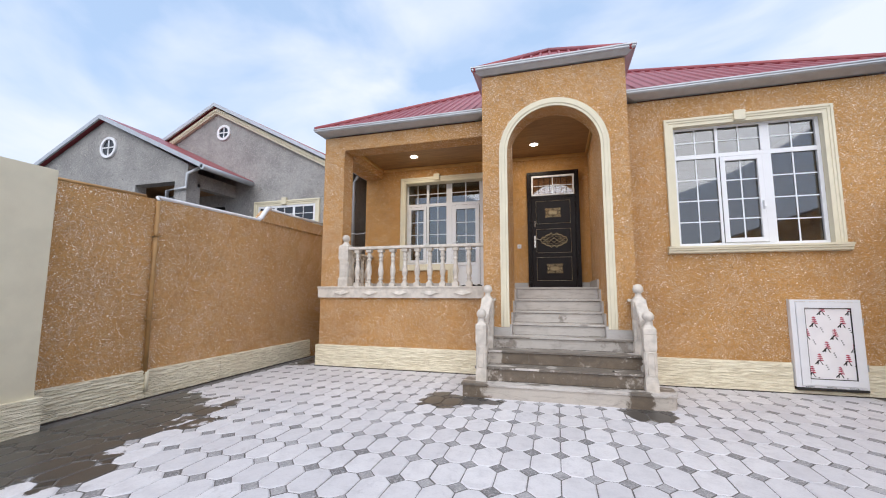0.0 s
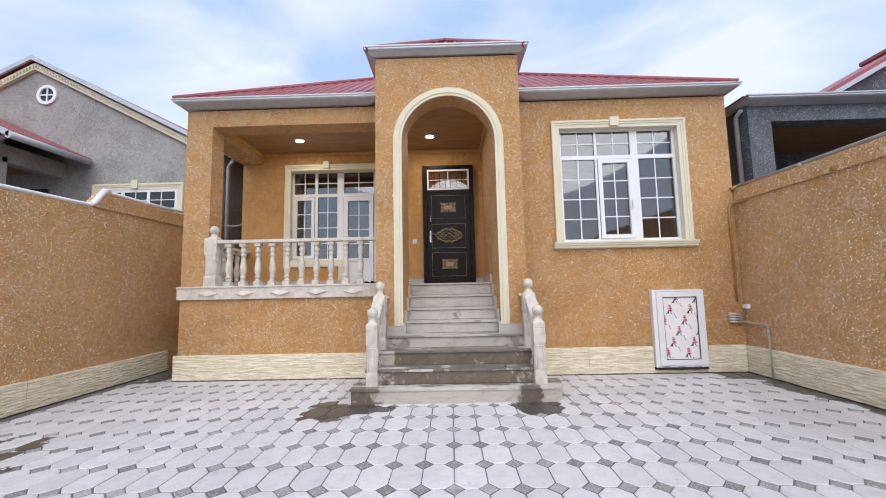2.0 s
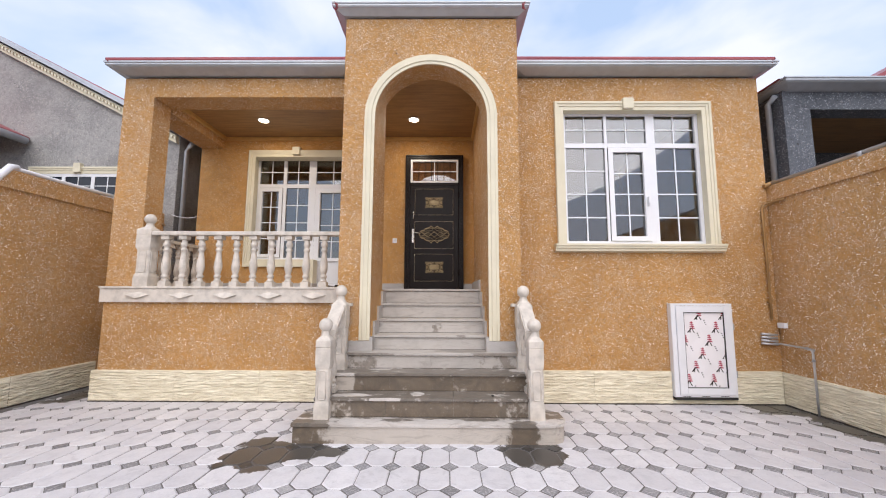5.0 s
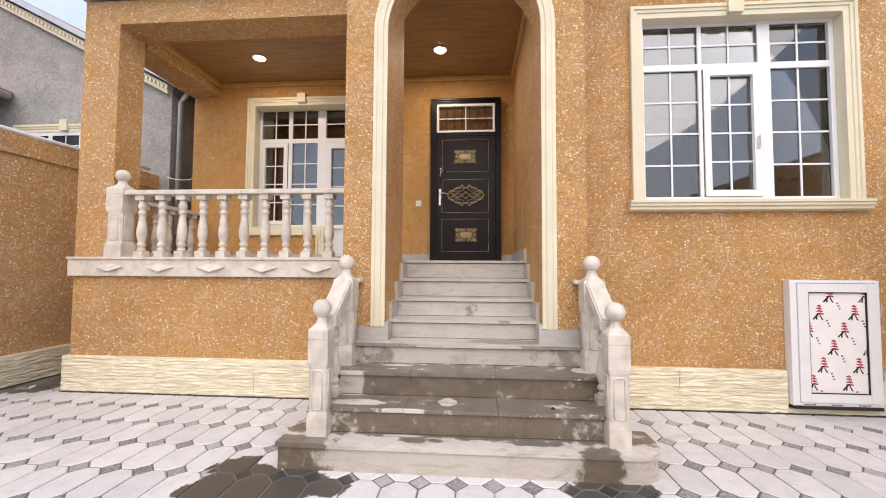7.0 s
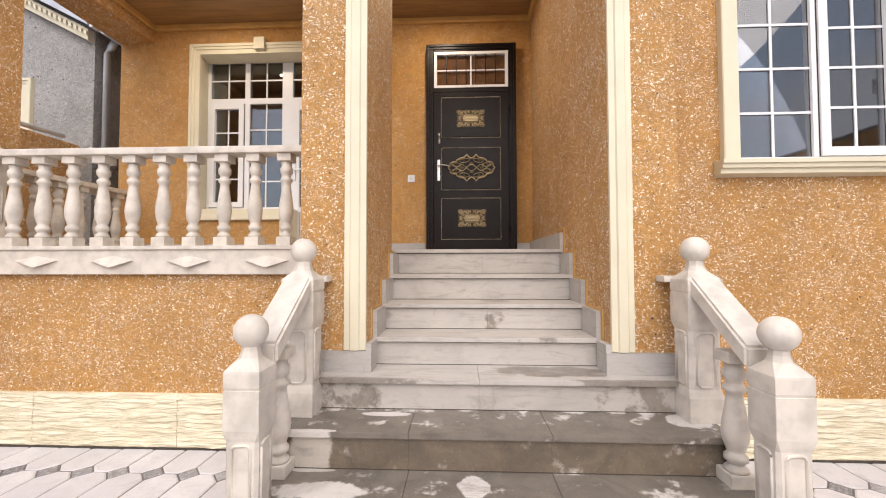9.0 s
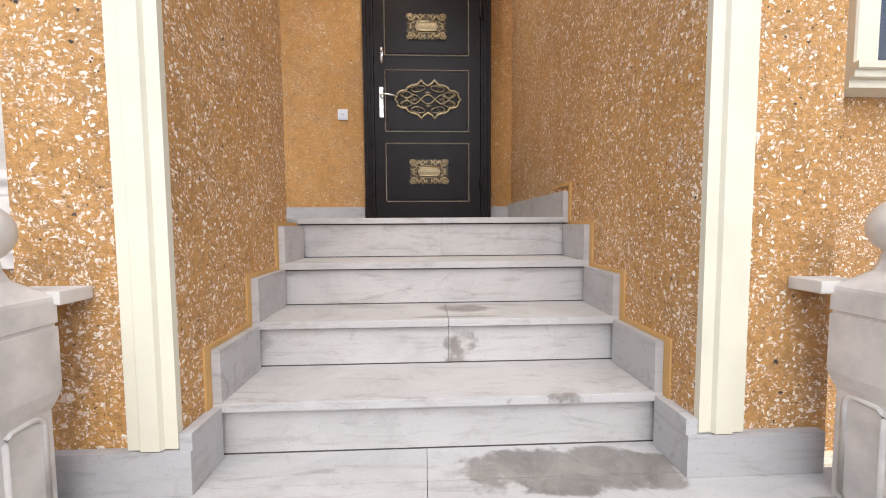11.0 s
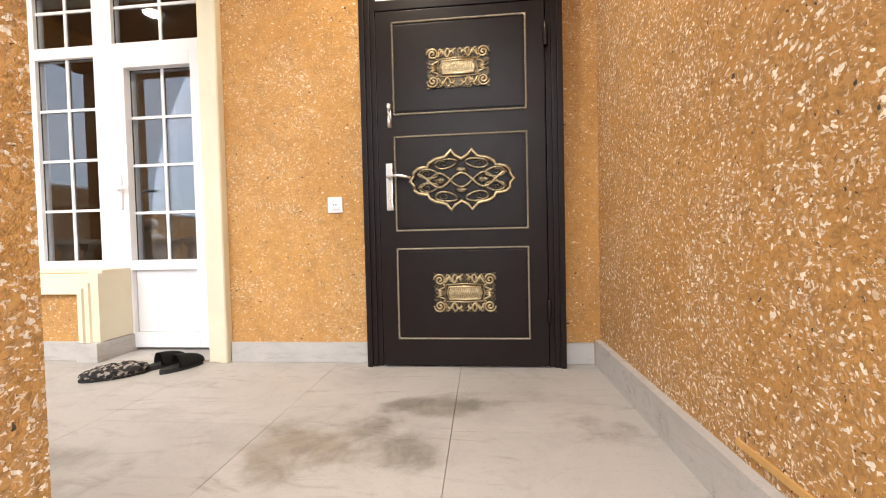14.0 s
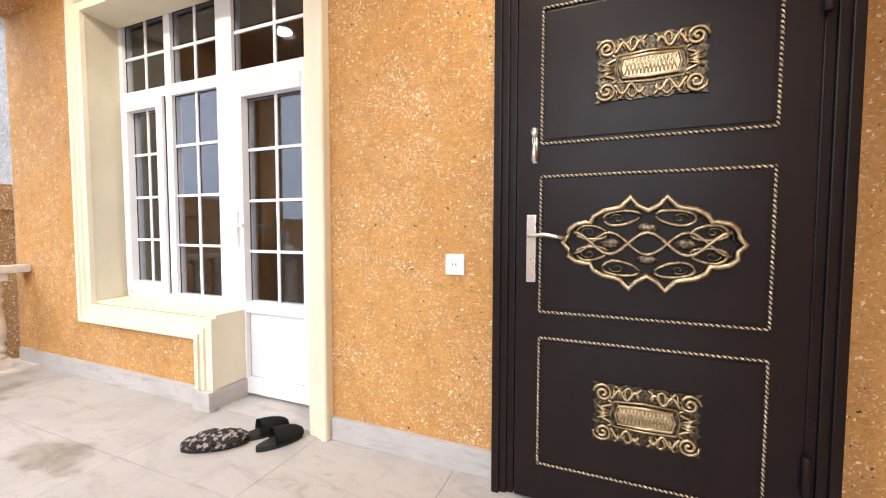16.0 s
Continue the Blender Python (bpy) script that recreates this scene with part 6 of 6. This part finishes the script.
def house_c():
    h = thing("neighbour_house", (8, 7.3, 0), "slate grey stucco neighbouring house with an open porch and red roof", "house")
    y = 7.3
    part("wall", panel_wall((5.17, 11.0), (0, 4.5), [(5.56, 9.2, 1.6, 4.19)], "y", y, y + 0.3), STUCCO_BLUE, h)
    part("side_wall", boxes((5.17, 5.47, y + .301, 15, 0, 4.5)), STUCCO_BLUE, h)
    part("back_wall", boxes((5.471, 11, 9.4, 9.7, 0, 4.5)), STUCCO_BLUE, h)
    part("ceiling", boxes((5.47, 11, y + .3, 9.4, 4.3, 4.5)), CEIL, h)
    part("porch_light", lathe(bmesh.new(), [(0.10, 4.28), (0.11, 4.30)], 6.2, 8.3, 20), PVC, h)
    # Wide black panel just in front of the open porch's back wall.
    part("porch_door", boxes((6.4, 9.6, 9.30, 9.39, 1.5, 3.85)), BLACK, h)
    bm = bmesh.new()
    rows = []
    for out, z in crown(4.58, 0.24):
        rows.append([bm.verts.new(p) for p in ((5.27 - out, 15, z), (5.27 - out, y - out, z), (11.3, y - out, z))])
    n = len(rows)
    for i in range(n):
        a, b = rows[i], rows[(i + 1) % n]
        for k in range(2):
            bm.faces.new((a[k], a[k + 1], b[k + 1], b[k]))
    bm.faces.new([r[0] for r in rows])
    bm.faces.new([r[-1] for r in rows][::-1])
    bmesh.ops.recalc_face_normals(bm, faces=bm.faces[:])
    part("gutter", bm, GUTTER, h)
    part("downpipe", tube(bmesh.new(), [(5.1, y + 0.05, 4.42), (5.11, y + 0.2, 4.35), (5.12, y + 0.2, 0.2)], 0.04, 8), GUTTER, h)
    bm = bmesh.new()
    a = [bm.verts.new(p) for p in ((4.98, 7.12, 4.57), (11.3, 7.12, 4.57), (11.3, 15, 4.57), (4.98, 15, 4.57))]
    r0, r1 = bm.verts.new((8.1, 10.2, 5.75)), bm.verts.new((11.3, 10.2, 5.75))
    for f in ((a[0], a[1], r1, r0), (a[3], a[0], r0), (a[2], a[3], r0, r1), (a[1], a[2], r1), a[::-1]):
        bm.faces.new(f)
    part("roof", bm, ROOF, h, "red sheet roof")
    bm = bmesh.new()
    prism(bm, [(7.8, 4.6), (7.9, 5.2), (10.85, 6.80), (13.6, 5.2), (13.6, 4.6)], "y", 8.5, 10)
    part("gable_wall", bm, STUCCO_BLUE, h)
    part("roof", rake(10.85, 6.93, 7.5, 5.12, 8.3, 10.5, 0.05, 0.03), ROOF, h, "red sheet roof")
    part("verge", rake(10.85, 6.9, 7.5, 5.06, 8.24, 8.299, 0.03, 0.07), GUTTER, h)
    part("roof", rake(10.6, 6.93, 13.9, 5.12, 8.3, 10.5, 0.05, 0.03), ROOF, h, "red sheet roof")
    return h


house_b()
house_a()
house_c()

cb = thing("cable", (-5.1, 9.4, 2.93), "thin white cable slung between the two houses", "cable")
part("cable", tube(bmesh.new(), [(-5.36, 9.41, 3.03), (-5.2, 9.40, 2.97), (-4.95, 9.33, 2.93), (-4.75, 9.25, 2.92), (-4.603, 9.15, 2.96)], 0.008, 6), PVC, cb)

pbl = thing("pebble", (0.66, 5.97, STEP_Z[1]), "small dark lump of dried mud on a damp step", "debris")
bm = bmesh.new()
bmesh.ops.create_icosphere(bm, subdivisions=2, radius=1, matrix=Matrix.Translation((0.66, 5.97, STEP_Z[1] + 0.006)) @ Matrix.Diagonal((0.018, 0.011, 0.008, 1)))
for vtx in bm.verts:
    vtx.co += noise.noise_vector(vtx.co * 60) * 0.003
part("lump", bm, RUBBER, pbl)

# ---- shoes by the porch door ----
def shoe(name, x, y, turn, L, mat, label, heel=0.03, group="shoes by the porch door"):
    t = thing(name, (x, y, FLOOR), label, "shoe", group)
    m = pose(x, y, FLOOR, 0, 0, turn)
    bm = bmesh.new()
    N = 22
    def outline(s, dx=0):
        pts = []
        for k in range(N):
            a = 2 * math.pi * k / N
            u = math.cos(a) * L / 2
            w = 0.043 * (1 + 0.18 * math.cos(a)) * math.sin(a)
            pts.append((u * s + dx, w * s))
        return pts
    prism(bm, outline(1.0), "z", 0.001, 0.026)
    bmesh.ops.transform(bm, matrix=m, verts=bm.verts[:])
    part("sole", bm, RUBBER, t)
    bm = bmesh.new()
    rings = []
    for k in range(9):
        u = L * (-0.16 + 0.66 * k / 8)
        wid = 0.050 * math.sqrt(max(0.05, 1 - (k / 8.6) ** 3))
        hh = 0.065 * math.sqrt(max(0.04, 1 - (k / 8.4) ** 2)) + 0.008
        rings.append([bm.verts.new((u, wid * math.cos(a), 0.018 + hh * math.sin(a))) for a in (math.pi * j / 10 for j in range(11))])
    for a, b in zip(rings, rings[1:]):
        for j in range(10):
            f = bm.faces.new((a[j], a[j + 1], b[j + 1], b[j]))
            f.smooth = True
    bm.faces.new(rings[-1])
    bmesh.ops.solidify(bm, geom=bm.faces[:], thickness=0.006)
    bmesh.ops.transform(bm, matrix=m, verts=bm.verts[:])
    part("upper", bm, mat, t)
    return t


def slipper_fluffy():
    x, y = -1.97, 8.80
    t = thing("slipper", (x, y, FLOOR), "pair-worn fluffy spotted slipper lying by the porch door", "slipper", "shoes by the porch door")
    m = pose(x, y, FLOOR, 0, 0, 38)
    bm = bmesh.new()
    bmesh.ops.create_uvsphere(bm, u_segments=36, v_segments=18, radius=1, matrix=Matrix.Translation((0, 0, 0.03)) @ Matrix.Diagonal((0.15, 0.075, 0.04, 1)))
    for v in bm.verts:
        n = noise.noise(v.co * 30) * 0.016 + noise.noise(v.co * 75) * 0.010
        v.co += v.co.normalized() * n
        v.co.z = max(v.co.z, 0.002)
    bmesh.ops.transform(bm, matrix=m, verts=bm.verts[:])
    part("fur_upper", bm, FUR, t)
    bm = bmesh.new()
    prism(bm, [(0.155 * math.cos(a), 0.062 * math.sin(a)) for a in (2 * math.pi * k / 24 for k in range(24))], "z", 0.0005, 0.014)
    bmesh.ops.transform(bm, matrix=m, verts=bm.verts[:])
    part("sole", bm, RUBBER, t)


slipper_fluffy()
shoe("shoe", -1.83, 8.98, 62, 0.235, RUBBER, "black soft shoe standing beside the fluffy slipper")
shoe("shoe", -1.69, 8.94, 66, 0.235, RUBBER, "black soft shoe next to the porch door trim")

# ---- pavers ----
PXS, PYS = 0.247, 0.406
HXD, HYD = 0.074, 0.080
JG = 0.006


def flat_stone(name, pts, top, mat):
    bm = bmesh.new()
    c = 0.009
    n = len(pts)
    def ring(s, z):
        return [bm.verts.new((x - math.copysign(min(abs(x), s), x), y - math.copysign(min(abs(y), s), y), z)) for x, y in pts]
    a, b, d = ring(0, -0.03), ring(0, top - 0.007), ring(c, top)
    for p, q in ((a, b), (b, d)):
        for i in range(n):
            bm.faces.new((p[i], p[(i + 1) % n], q[(i + 1) % n], q[i]))
    bm.faces.new(d)
    bmesh.ops.recalc_face_normals(bm, faces=bm.faces[:])
    return to_mesh(name, bm, mat)


hx, hy2 = PXS / 2 - JG / 2, PYS / 2 - JG / 2
ox, oy = PXS / 2 - HXD - JG / 2, PYS / 2 - HYD - JG / 2
OCT = flat_stone("paver", [(hx, -oy), (hx, oy), (ox, hy2), (-ox, hy2), (-hx, oy), (-hx, -oy), (-ox, -hy2), (ox, -hy2)], 0.0, PAVE_LIGHT)
DIA = flat_stone("dark_paver", [(HXD - JG / 2, 0), (0, HYD - JG / 2), (-HXD + JG / 2, 0), (0, -HYD + JG / 2)], -0.001, PAVE_DARK)
rng = random.Random(7)
far = {"oct": [], "dia": []}
for i in range(-23, 21):
    for j in range(-19, 13):
        for kind in ("dia", "oct"):
            cx = -0.045 + PXS * (i + (0.5 if kind == "oct" else 0))
            cy = 4.798 + PYS * (j - 2 + (0.5 if kind == "oct" else 0))
            if not (LX + 0.1 < cx < RX - 0.05 and cy < 9.4):
                continue
            if cy > YF - 0.05 and cx > HX0 - 0.12:
                continue
            dz = rng.uniform(-0.002, 0.002)
            near = -2.5 < cx < 2.9 and 1.4 < cy < 7.0
            if near:
                if -1.30 < cx < 1.32 and cy > 5.92:
                    continue
                o = new("paver" if kind == "oct" else "dark_paver", OCT if kind == "oct" else DIA)
                o.parent = pavement
                o.location = (cx, cy, dz)
                o.rotation_euler = (rng.uniform(-0.004, 0.004), rng.uniform(-0.004, 0.004), rng.uniform(-0.008, 0.008))
            else:
                far[kind].append((cx, cy, dz))
for kind, me, mat, nm in (("oct", OCT, PAVE_LIGHT, "pale_pavers"), ("dia", DIA, PAVE_DARK, "dark_pavers")):
    vs, fs = [], []
    base_v = [v.co.copy() for v in me.vertices]
    base_f = [tuple(p.vertices) for p in me.polygons]
    for cx, cy, dz in far[kind]:
        k = len(vs)
        vs += [(v.x + cx, v.y + cy, v.z + dz) for v in base_v]
        fs += [tuple(k + q for q in f) for f in base_f]
    m2 = bpy.data.meshes.new(nm)
    m2.from_pydata(vs, [], fs)
    m2.materials.append(mat)
    o = new(nm, m2)
    o.parent = pavement
    tagged(o, kind="stuff")
